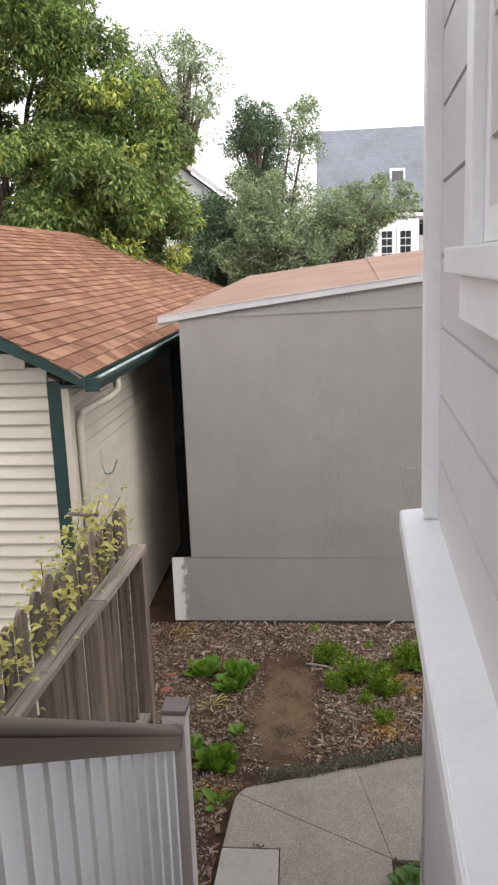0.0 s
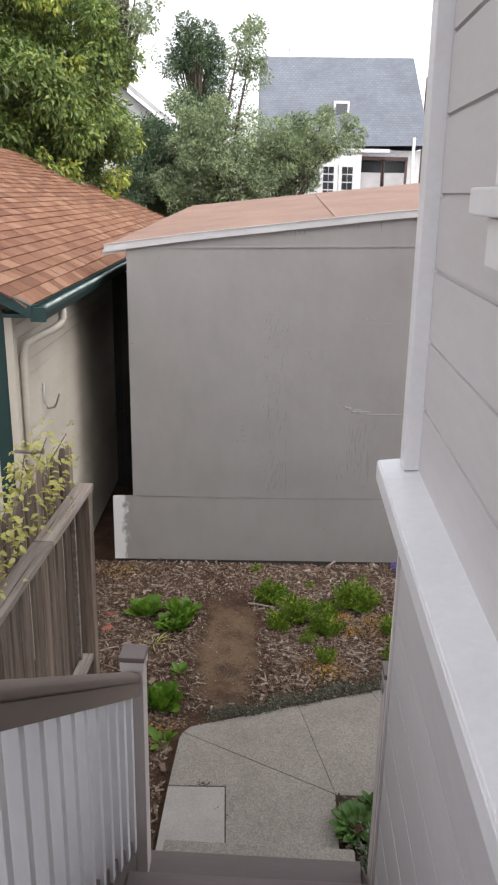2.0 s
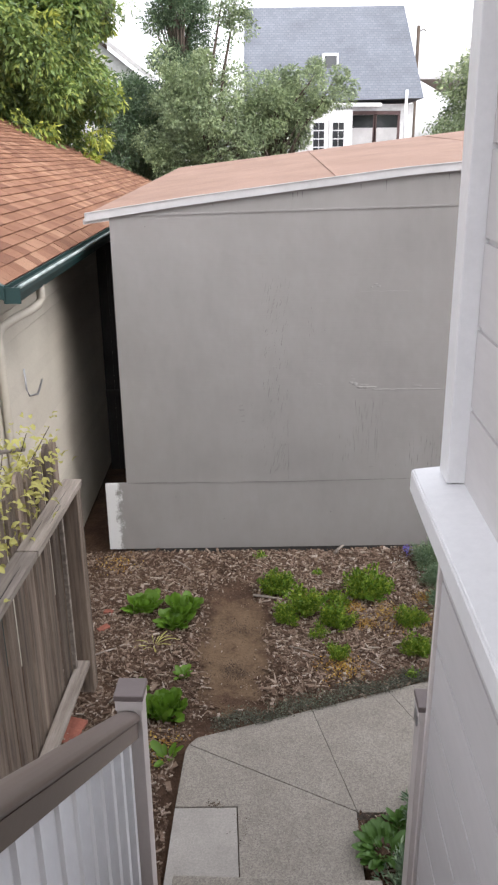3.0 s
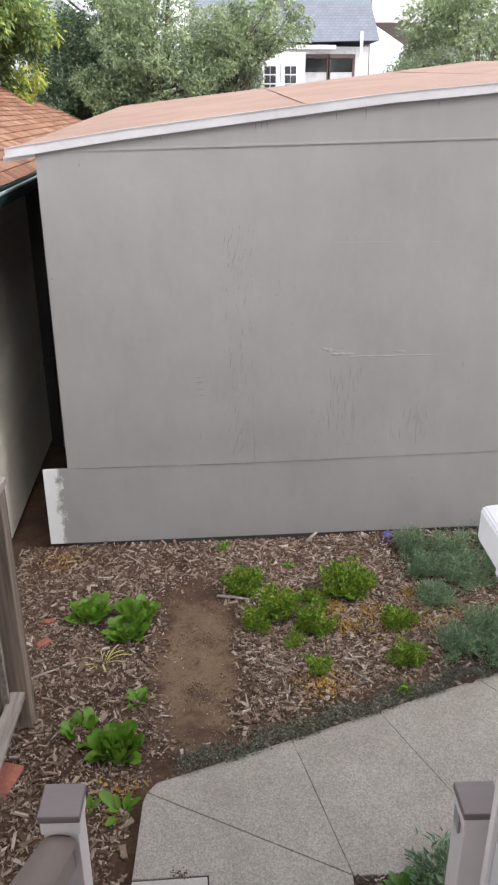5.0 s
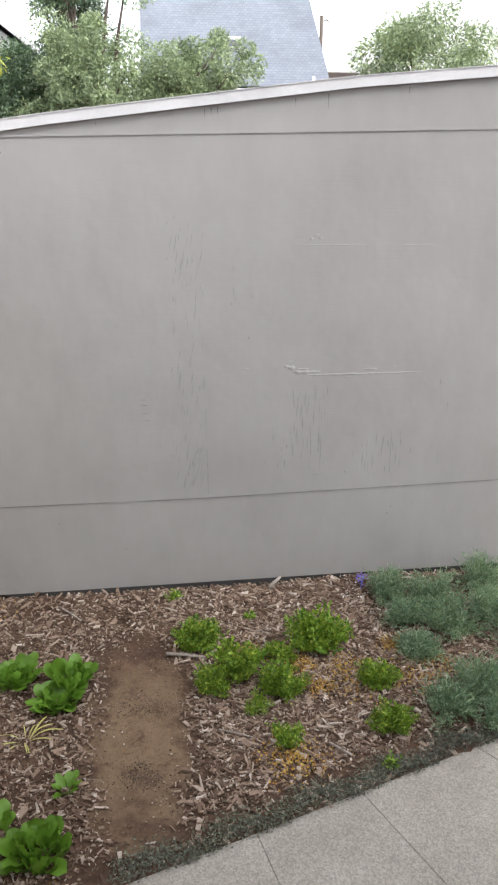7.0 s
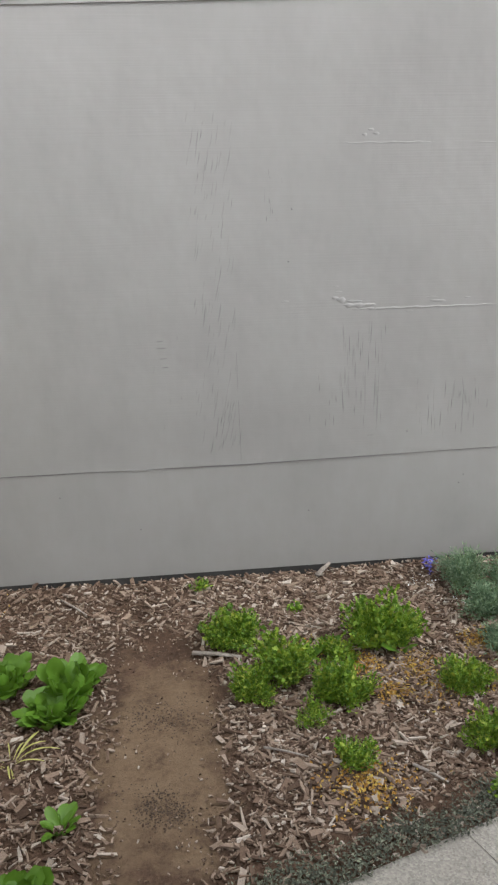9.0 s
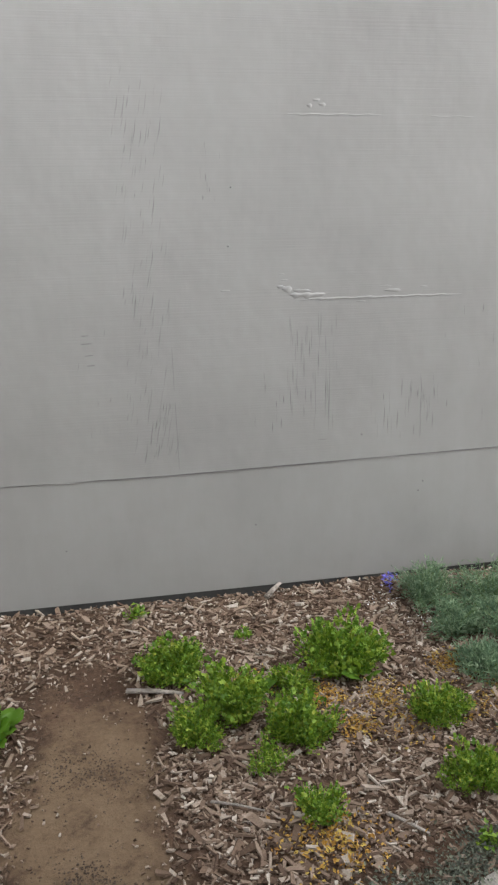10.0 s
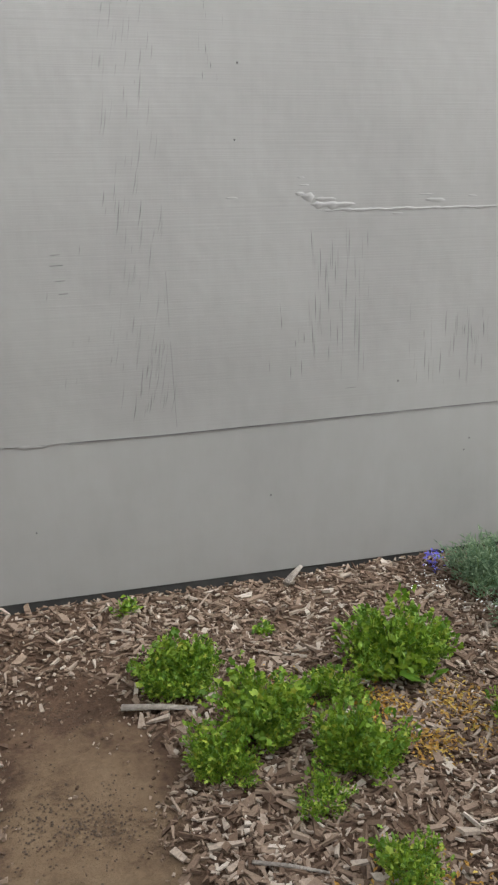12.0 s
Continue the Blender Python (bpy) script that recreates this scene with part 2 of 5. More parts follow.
M = {
    "shed": shed_paint(),
    "shed_trim": varied("grey_trim_paint", (0.42, 0.41, 0.40), (0.52, 0.51, 0.50), 3, 40, 0.5, 0.15, speck=0.25),
    "shed_roof": varied("rolled_roofing", (0.23, 0.145, 0.105), (0.30, 0.195, 0.148), 1.5, 160, 0.9, 0.5, 0.003),
    "skirt": skirt_paint(),
    "primer": varied("bare_white_primer", (0.66, 0.66, 0.65), (0.78, 0.78, 0.77), 5, 60, 0.6, 0.2, speck=0.25),
    "white": varied("white_gloss_trim", (0.60, 0.593, 0.59), (0.67, 0.662, 0.66), 2, 35, 0.4, 0.12, 0.002, speck=0.25),
    "siding": varied("pale_grey_siding_paint", (0.455, 0.433, 0.424), (0.51, 0.487, 0.478), 1.5, 30, 0.5, 0.15, 0.002, (1, 0.2, 1), piece=0.02, speck=0.25),
    "cream": varied("cream_siding_paint", (0.44, 0.40, 0.325), (0.52, 0.48, 0.40), 1.5, 40, 0.6, 0.15, 0.002, (1, 1, 1), piece=0.04, speck=0.25),
    "green": varied("dark_green_trim_paint", (0.010, 0.032, 0.030), (0.016, 0.046, 0.043), 3, 50, 0.45, 0.15, speck=0.25),
    "gutter_in": varied("worn_green_gutter", (0.16, 0.21, 0.20), (0.36, 0.40, 0.38), 5, 60, 0.4, 0.2, metal=0.3),
    "shingle": shingle_mat("terracotta_shingle", False),
    "shingle_far": shingle_mat("terracotta_shingle_mass", True),
    "deck": varied("brown_deck_paint", (0.105, 0.083, 0.078), (0.15, 0.122, 0.115), 2, 60, 0.5, 0.25, 0.002, (0.3, 1, 1), speck=0.25),
    "rail": varied("taupe_rail_paint", (0.15, 0.118, 0.10), (0.20, 0.16, 0.138), 2, 60, 0.4, 0.2, 0.002, (1, 0.2, 1), speck=0.25),
    "baluster": varied("white_baluster_paint", (0.62, 0.62, 0.63), (0.71, 0.71, 0.72), 2, 40, 0.45, 0.15, 0.002, (1, 1, 0.3), piece=0.03, speck=0.25),
    "newel": varied("pale_newel_paint", (0.50, 0.455, 0.43), (0.58, 0.53, 0.50), 3, 40, 0.5, 0.2, 0.002, (1, 1, 0.3), speck=0.25),
    "fence": varied("weathered_fence_wood", (0.09, 0.068, 0.052), (0.25, 0.195, 0.15), 7, 60, 0.9, 0.8, 0.005, (4, 4, 0.2), piece=0.35),
    "fence_rail": varied("weathered_grey_rail", (0.16, 0.133, 0.11), (0.36, 0.312, 0.268), 7, 60, 0.9, 0.9, 0.006, (4, 0.2, 4), piece=0.15),
    "concrete": concrete_mat(),
    "patch": varied("smooth_concrete_patch", (0.30, 0.278, 0.25), (0.365, 0.34, 0.308), 5, 90, 0.85, 0.3, 0.002),
    "soil": soil_mat(),
    "crumb": varied("dark_moist_soil", (0.06, 0.04, 0.027), (0.11, 0.074, 0.048), 20, 90, 0.95, 0.4, island=0.3),
    "metal": varied("galvanised_steel", (0.35, 0.35, 0.36), (0.5, 0.5, 0.5), 8, 60, 0.4, 0.1, metal=0.8),
    "glass": varied("dark_window_glass", (0.02, 0.022, 0.025), (0.03, 0.032, 0.035), 1, 5, 0.05, 0.0, spec=0.8),
    "slate": slate_mat(),
    "far_white": varied("far_white_paint", (0.62, 0.62, 0.61), (0.72, 0.72, 0.71), 1, 12, 0.6, 0.1),
    "far_red": varied("far_redwood_frame", (0.09, 0.055, 0.05), (0.14, 0.085, 0.08), 2, 12, 0.6, 0.1),
    # near black: gap shade put into colour at the shed, splits on the fence
    "dark": varied("gap_shade_and_rail_split", (0.03, 0.028, 0.026), (0.05, 0.047, 0.043), 3, 30, 0.9, 0.2),
    "bark": varied("grey_brown_bark", (0.06, 0.045, 0.035), (0.14, 0.11, 0.085), 6, 40, 0.95, 0.8, 0.02, (1, 1, 0.3)),
    "brick": varied("red_brick", (0.22, 0.075, 0.05), (0.33, 0.12, 0.08), 8, 60, 0.9, 0.4, 0.004),
    "leaf_left": leaf_mat("yellow_green_tree_leaf", ((0.0, (0.085, 0.14, 0.048)), (0.5, (0.165, 0.245, 0.07)), (0.85, (0.24, 0.31, 0.085)), (1.0, (0.38, 0.42, 0.105))), low=0.28),
    "leaf_mid": leaf_mat("grey_green_tree_leaf", ((0.0, (0.15, 0.195, 0.115)), (0.6, (0.25, 0.31, 0.175)), (1.0, (0.38, 0.44, 0.25)))),
    "leaf_dark": leaf_mat("dark_green_leaf", ((0.0, (0.05, 0.085, 0.05)), (0.6, (0.10, 0.15, 0.08)), (1.0, (0.17, 0.23, 0.12)))),
    "leaf_shoot": leaf_mat("young_yellow_green_leaf", ((0.0, (0.16, 0.22, 0.045)), (0.5, (0.29, 0.34, 0.06)), (1.0, (0.46, 0.47, 0.10)))),
    "chip": chip_mat(),
    "check": varied("dark_split_wood", (0.09, 0.085, 0.08), (0.13, 0.124, 0.118), 20, 60, 0.95, 0.1),
    "stalk": varied("pale_green_stalk", (0.10, 0.16, 0.04), (0.16, 0.23, 0.07), 20, 60, 0.6, 0.1),
    "violet": varied("violet_petal", (0.10, 0.09, 0.42), (0.18, 0.16, 0.6), 20, 60, 0.6, 0.1),
    "leaf_lettuce": leaf_mat("bright_lettuce_leaf", ((0.0, (0.055, 0.14, 0.012)), (0.5, (0.115, 0.235, 0.022)), (1.0, (0.24, 0.37, 0.05))), 0.35, 0.4),
    "leaf_herb": leaf_mat("parsley_leaf", ((0.0, (0.075, 0.155, 0.010)), (0.5, (0.155, 0.265, 0.019)), (0.85, (0.245, 0.35, 0.03)), (1.0, (0.40, 0.43, 0.06))), 0.35, 0.5),
    "leaf_blue": leaf_mat("blue_green_leaf", ((0.0, (0.13, 0.205, 0.125)), (0.6, (0.225, 0.315, 0.195)), (1.0, (0.37, 0.45, 0.30))), 0.35, 0.6),
    "leaf_path": leaf_mat("deep_green_leaf", ((0.0, (0.05, 0.12, 0.025)), (0.7, (0.11, 0.215, 0.045)), (1.0, (0.20, 0.32, 0.08))), 0.3, 0.4),
    "leaf_thyme": leaf_mat("grey_thyme_leaf", ((0.0, (0.055, 0.055, 0.043)), (0.7, (0.105, 0.112, 0.083)), (1.0, (0.19, 0.195, 0.145))), 0.2, 0.7),
    "leaf_yellow": leaf_mat("withered_yellow_leaf", ((0.0, (0.27, 0.125, 0.025)), (0.6, (0.42, 0.235, 0.045)), (1.0, (0.50, 0.37, 0.09))), 0.3, 0.7),
    "leaf_vine": leaf_mat("pale_yellow_vine_leaf", ((0.0, (0.20, 0.22, 0.045)), (0.4, (0.42, 0.40, 0.10)), (1.0, (0.66, 0.60, 0.27)))),
}


# ---- building helpers ----
UNIT = Matrix.Scale(PLAN, 4)


def box(bm, x0, x1, y0, y1, z0, z1, bev=0.0):
    m = Matrix.Translation(((x0 + x1) / 2, (y0 + y1) / 2, (z0 + z1) / 2)) @ Matrix.Diagonal((abs(x1 - x0), abs(y1 - y0), abs(z1 - z0), 1))
    g = bmesh.ops.create_cube(bm, size=1, matrix=m)
    if bev:
        es = list({e for v in g["verts"] for e in v.link_edges})
        bmesh.ops.bevel(bm, geom=es, offset=bev, segments=2, affect="EDGES", profile=0.6)
    return bm


def box_bm(*a, bev=0.0):
    return box(bmesh.new(), *a, bev=bev)


def prism(bm, pts, axis, lo, hi):
    """Extrudes an outline, given in the two other axes in order, from lo to hi along an axis."""
    def at(p, h):
        q = list(p)
        q.insert("xyz".index(axis), h)
        return bm.verts.new(q)
    a, b = [at(p, lo) for p in pts], [at(p, hi) for p in pts]
    n = len(pts)
    bm.faces.new(a), bm.faces.new(b[::-1])
    for i in range(n):
        bm.faces.new((a[i], b[i], b[(i + 1) % n], a[(i + 1) % n]))
    bmesh.ops.recalc_face_normals(bm, faces=bm.faces)
    return bm


def tube(bm, pts, radii, sides=10, flat=1.0):
    """A tube along a line of points, with a radius at each."""
    rings = []
    pts = [Vector(p) for p in pts]
    for i, p in enumerate(pts):
        d = (pts[min(i + 1, len(pts) - 1)] - pts[max(i - 1, 0)]).normalized()
        u = d.orthogonal().normalized() if abs(d.z) > 0.95 else d.cross(Vector((0, 0, 1))).normalized()
        w = d.cross(u)
        rings.append([bm.verts.new(p + (u * math.cos(k * math.tau / sides) + w * math.sin(k * math.tau / sides) * flat) * radii[i]) for k in range(sides)])
    for a, b in zip(rings, rings[1:]):
        for k in range(sides):
            f = bm.faces.new((a[k], a[(k + 1) % sides], b[(k + 1) % sides], b[k]))
            f.smooth = True
    bm.faces.new(rings[0][::-1]), bm.faces.new(rings[-1])
    bmesh.ops.recalc_face_normals(bm, faces=bm.faces)
    return bm


def mesh_of(name, bm, mat):
    me = bpy.data.meshes.new(name)
    bm.to_mesh(me)
    bm.free()
    me.materials.append(mat)
    return me


def thing(name, label, category, m=None, group="", kind=""):
    ob = new(name)
    ob.empty_display_size = 0.1
    ob.matrix_world = UNIT if m is None else UNIT @ m
    return tagged(ob, label, category, group, kind)


def solid(name, bm, mat, label, category, m=None, group="", kind=""):
    ob = new(name, mesh_of(name, bm, mat))
    ob.matrix_world = UNIT if m is None else UNIT @ m
    return tagged(ob, label, category, group, kind)


def part(name, bm, mat, parent, label="", m=None):
    ob = new(name, bm if isinstance(bm, bpy.types.Mesh) else mesh_of(name, bm, mat))
    ob.parent = parent
    if m is not None:
        ob.matrix_basis = m
    if label:
        ob["label"] = label
    return ob


def quads_mesh(name, verts, faces, mat, smooth=False):
    me = bpy.data.meshes.new(name)
    me.from_pydata(verts, [], faces)
    me.materials.append(mat)
    if smooth:
        me.polygons.foreach_set("use_smooth", [True] * len(me.polygons))
    return me


# The house, stairs and fence stand a little askew to the shed.
SKEW = Matrix.Translation((-0.1, 3.6, 0)) @ Matrix.Rotation(radians(-2.6), 4, "Z") @ Matrix.Translation((0.1, -3.6, 0))

# ---- ground ----
def bed_height(x, y):
    return 0.025 * min(max((y - 7.6) / 0.35, 0), 1) + 0.018 * noise.noise(Vector((x * 1.7, y * 1.7, 3))) + 0.012 * noise.noise(Vector((x * 6, y * 6, 1)))


def path_edge(x):
    """Where the path's slanting far edge runs."""
    return 5.36 + (x + 0.78) * 0.342


def ground():
    bm = bmesh.new()
    xs = [-300, -60, -20, -6] + [-3 + 0.06 * i for i in range(117)] + [6, 20, 60, 300]
    ys = [-300, -60, -10, 0, 3] + [4.2 + 0.06 * i for i in range(66)] + [9, 14, 30, 80, 400]
    grid = []
    for y in ys:
        row = []
        for x in xs:
            inside = -2.5 < x < 3.5 and 4.2 < y < 8.0
            paved = x > -0.84 and y < path_edge(x) - 0.03 and not (x > 0.3 and y < 4.68)
            row.append(bm.verts.new((x, y, -0.06 if paved else bed_height(x, y) - 0.008 if inside else -0.03)))
        grid.append(row)
    for r0, r1 in zip(grid, grid[1:]):
        for i in range(len(xs) - 1):
            f = bm.faces.new((r0[i], r0[i + 1], r1[i + 1], r1[i]))
            f.smooth = True
    return solid("ground", bm, M["soil"], "dark brown garden soil under wood-chip mulch", "ground", kind="structure")


ground()


# ---- shed ----
FASCIA = ((-1.70, 3.20), (-0.9, 3.315), (0.0, 3.425), (1.0, 3.545), (2.0, 3.63), (3.6, 3.76))


def fascia_z(x):
    for (a, za), (b, zb) in zip(FASCIA, FASCIA[1:]):
        if x <= b:
            return za + (zb - za) * (x - a) / (b - a)
    return FASCIA[-1][1]


def shed():
    s = thing("shed", "grey painted plywood shed with a low rust-red roof", "shed")
    # carcass behind the skins, its colour near black for the gap's shade
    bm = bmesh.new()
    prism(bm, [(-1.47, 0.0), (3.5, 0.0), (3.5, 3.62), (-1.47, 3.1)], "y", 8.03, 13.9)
    part("wall", bm, M["dark"], s, "side boards coloured near black for the gap's shade")
    # large upper sheet
    part("panel", prism(bmesh.new(), [(-1.50, 0.745), (0.03, 0.742), (3.52, 0.80), (3.52, 3.298), (0.03, 3.233), (-1.50, 3.185)], "y", 8.0, 8.028), M["shed"], s)
    bm = bmesh.new()
    prism(bm, [(-1.50, 3.19), (3.52, 3.30), (3.52, fascia_z(3.5) - 0.03), (2, fascia_z(2) - 0.03), (1, fascia_z(1) - 0.03), (0, fascia_z(0) - 0.03), (-1.5, fascia_z(-1.5) - 0.01)], "y", 8.003, 8.03)
    part("gable_panel", bm, M["shed"], s)
    part("seam_strip", prism(bmesh.new(), [(-1.50, 3.181), (3.52, 3.294), (3.52, 3.308), (-1.50, 3.193)], "y", 7.993, 8.002), M["shed"], s)
    # lower strip with a bare end
    part("skirt_board", prism(bmesh.new(), [(-1.705, 0.04), (3.52, 0.06), (3.52, 0.797), (0.03, 0.739), (-1.47, 0.742), (-1.705, 0.735)], "y", 8.004, 8.027), M["skirt"], s, "grey board with a bare white end")
    # near-black strip that colours in the shade under the skirt board
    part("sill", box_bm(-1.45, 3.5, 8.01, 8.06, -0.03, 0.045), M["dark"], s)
    # roof deck and metal edge
    f = [(x, 7.975, z) for x, z in FASCIA]
    back = [(-1.33 + (x + 1.70) * 0.93, 14.0, 3.475 + (x + 1.70) * 0.106) for x, z in FASCIA]
    v, fa = [], []
    for (a, b) in zip(f, back):
        v += [a, b, (a[0], a[1], a[2] - 0.05), (b[0], b[1], b[2] - 0.05)]
    for i in range(len(f) - 1):
        k = 4 * i
        fa += [(k, k + 4, k + 5, k + 1), (k + 2, k + 3, k + 7, k + 6), (k, k + 2, k + 6, k + 4), (k + 1, k + 5, k + 7, k + 3)]
    n = len(v)
    fa += [(0, 1, 3, 2), (n - 4, n - 2, n - 1, n - 3)]
    roof = part("roof", quads_mesh("roof", v, fa, M["shed_roof"]), None, s, "rust-red rolled roofing")
    for x in (0.42, 2.3):
        xb, zb = -1.33 + (x + 1.70) * 0.93, 3.475 + (x + 1.70) * 0.106
        za = fascia_z(x)
        v = [(x, 7.98, za), (x + 0.04, 7.98, za), (xb + 0.04, 13.98, zb), (xb, 13.98, zb)]
        v = [(a, b, c + 0.002) for a, b, c in v] + [(a, b, c + 0.008) for a, b, c in v]
        part("lap_seam", quads_mesh("lap_seam", v, [(4, 5, 6, 7), (0, 4, 7, 3), (1, 2, 6, 5), (0, 1, 5, 4)], M["shed_roof"]), None, roof)
    lo = [(x, z - 0.052) for x, z in FASCIA]
    part("fascia", prism(bmesh.new(), lo + [(x, z + 0.010) for x, z in FASCIA[::-1]], "y", 7.974, 7.998), M["shed_trim"], s)
    part("drip_edge", prism(bmesh.new(), [(x, z + 0.011) for x, z in FASCIA] + [(x, z + 0.016) for x, z in FASCIA[::-1]], "y", 7.968, 8.02), M["shed_trim"], s)
    bm = bmesh.new()
    prism(bm, [(-1.72, 3.12), (-1.5, 3.15), (-1.5, 3.19), (-1.72, 3.16)], "y", 8.0, 8.4)
    part("eave_board", bm, M["shed_trim"], s)
    return s


shed()


# ---- cottage with the shingled roof ----
EAVE_X, EAVE_Z, RIDGE_X, SLOPE = -1.88, 2.93, -4.65, 0.508
HIP_Y = 18.9


def roof_z(x):
    return EAVE_Z + (EAVE_X - x) * SLOPE


def cottage():
    c = thing("cottage", "cream clapboard cottage with green trim and a terracotta shingle roof", "house")
    FY, SX = 6.22, -2.07
    bm = bmesh.new()
    prism(bm, [(SX - 0.03, 0), (SX - 0.03, 2.83), (RIDGE_X, 4.15), (-7.3, 2.83), (-7.3, 0)], "y", FY + 0.03, 18.3)
    part("wall", bm, M["cream"], c)
    # front boards
    step, k = 0.108, 0
    z = 0.05
    while z < 3.9:
        xr = SX - 0.15
        if z > 2.75:
            xr = min(xr, RIDGE_X + (4.12 - z) / 0.508)
        if xr > -5.2:
            bm = bmesh.new()
            prism(bm, [(FY + 0.03, z), (FY - 0.012, z), (FY + 0.018, z + step), (FY + 0.03, z + step)], "x", -5.2, xr)
            part("clapboard", bm, M["cream"], c)
        z += step
    # side boards
    z = 0.05
    while z < 2.8:
        bm = bmesh.new()
        prism(bm, [(SX - 0.03, z), (SX + 0.018, z), (SX - 0.004, z + step - 0.018), (SX - 0.028, z + step - 0.016), (SX - 0.028, z + step), (SX - 0.03, z + step)], "y", FY + 0.06, 18.2)
        part("clapboard", bm, M["cream"], c)
        z += step
    part("corner_board", box_bm(SX - 0.145, SX - 0.04, FY - 0.03, FY + 0.03, 0, 2.86, bev=0.003), M["green"], c, "dark green corner board")
    part("corner_board", box_bm(SX - 0.037, SX + 0.022, FY - 0.03, FY + 0.055, 0, 2.84, bev=0.003), M["cream"], c)
    # roof body: right slope with a hipped far end, left slope behind
    t = 0.06
    ry = HIP_Y - (EAVE_X - RIDGE_X)
    FR = 6.0
    rz = roof_z(RIDGE_X)
    lx = 2 * RIDGE_X - EAVE_X
    ex, ez = EAVE_X - 0.13, roof_z(EAVE_X - 0.13) - 0.01
    v = [(ex, FR, ez), (ex, HIP_Y, ez), (RIDGE_X, ry, rz), (RIDGE_X, FR, rz), (lx, FR, EAVE_Z), (lx, HIP_Y, EAVE_Z)]
    v += [(a, b, h - t) for a, b, h in v]
    fa = [(0, 1, 2, 3), (3, 2, 5, 4), (1, 5, 2), (6, 9, 8, 7), (9, 10, 11, 8), (7, 8, 11), (0, 3, 9, 6), (3, 4, 10, 9), (0, 6, 7, 1), (1, 7, 11, 5), (5, 11, 10, 4)]
    part("roof", quads_mesh("roof", v, fa, M["shingle_far"]), None, c)
    bm = bmesh.new()
    prism(bm, [(EAVE_X + 0.03, EAVE_Z - 0.10), (EAVE_X + 0.03, EAVE_Z - 0.01), (RIDGE_X, rz - 0.03), (RIDGE_X, rz - 0.14)], "y", FR - 0.005, FR + 0.04)
    part("bargeboard", bm, M["green"], c, "dark green bargeboard")
    part("soffit", box_bm(SX, EAVE_X, FR + 0.05, 18.8, EAVE_Z - 0.10, EAVE_Z - 0.075), M["green"], c)
    part("drip_flashing", prism(bmesh.new(), [(EAVE_X - 0.05, EAVE_Z - 0.03), (EAVE_X + 0.03, EAVE_Z - 0.045), (EAVE_X + 0.03, EAVE_Z - 0.05), (EAVE_X - 0.05, EAVE_Z - 0.036)], "y", FR + 0.003, 18.8), M["gutter_in"], c, "dull grey metal flashing")
    # gutter: an open trough
    gx, gz = EAVE_X + 0.02, EAVE_Z - 0.02
    bm = bmesh.new()
    prof = [(gx, gz), (gx, gz - 0.10), (gx + 0.075, gz - 0.10), (gx + 0.105, gz - 0.035), (gx + 0.105, gz), (gx + 0.095, gz), (gx + 0.095, gz - 0.033), (gx + 0.07, gz - 0.09), (gx + 0.008, gz - 0.09), (gx + 0.008, gz)]
    prism(bm, prof, "y", FR + 0.02, 18.7)
    g = part("gutter", bm, M["green"], c, "dark green metal gutter")
    part("gutter_lip", tube(bmesh.new(), [(gx + 0.1, FR + 0.02, gz), (gx + 0.1, 18.7, gz)], [0.014, 0.014], 8), M["gutter_in"], g, "worn pale gutter lip")
    part("end_cap", box_bm(gx, gx + 0.105, FR + 0.008, FR + 0.019, gz - 0.1, gz), M["green"], g)
    # downspout with a swan neck
    pts = [(gx + 0.05, 6.72, gz - 0.09), (gx + 0.05, 6.72, gz - 0.185), (gx + 0.035, 6.70, gz - 0.225), (gx - 0.01, 6.63, gz - 0.255), (gx - 0.09, 6.45, gz - 0.285), (gx - 0.14, 6.35, gz - 0.32), (gx - 0.16, 6.315, gz - 0.40), (gx - 0.163, 6.31, 0.1)]
    part("downspout", tube(bmesh.new(), pts, [0.031] * len(pts), 12), M["cream"], c, "cream painted downspout")
    # hose hook
    hk = [(SX + 0.03, 6.90, 2.16), (SX + 0.035, 6.90, 2.0), (SX + 0.045, 6.93, 1.94), (SX + 0.07, 7.08, 1.91), (SX + 0.06, 7.28, 1.97)]
    part("hook", tube(bmesh.new(), hk, [0.008] * 5, 8), M["metal"], c, "bent wire hook")
    return c, ry, rz


COTTAGE, RIDGE_END, RIDGE_Z = cottage()


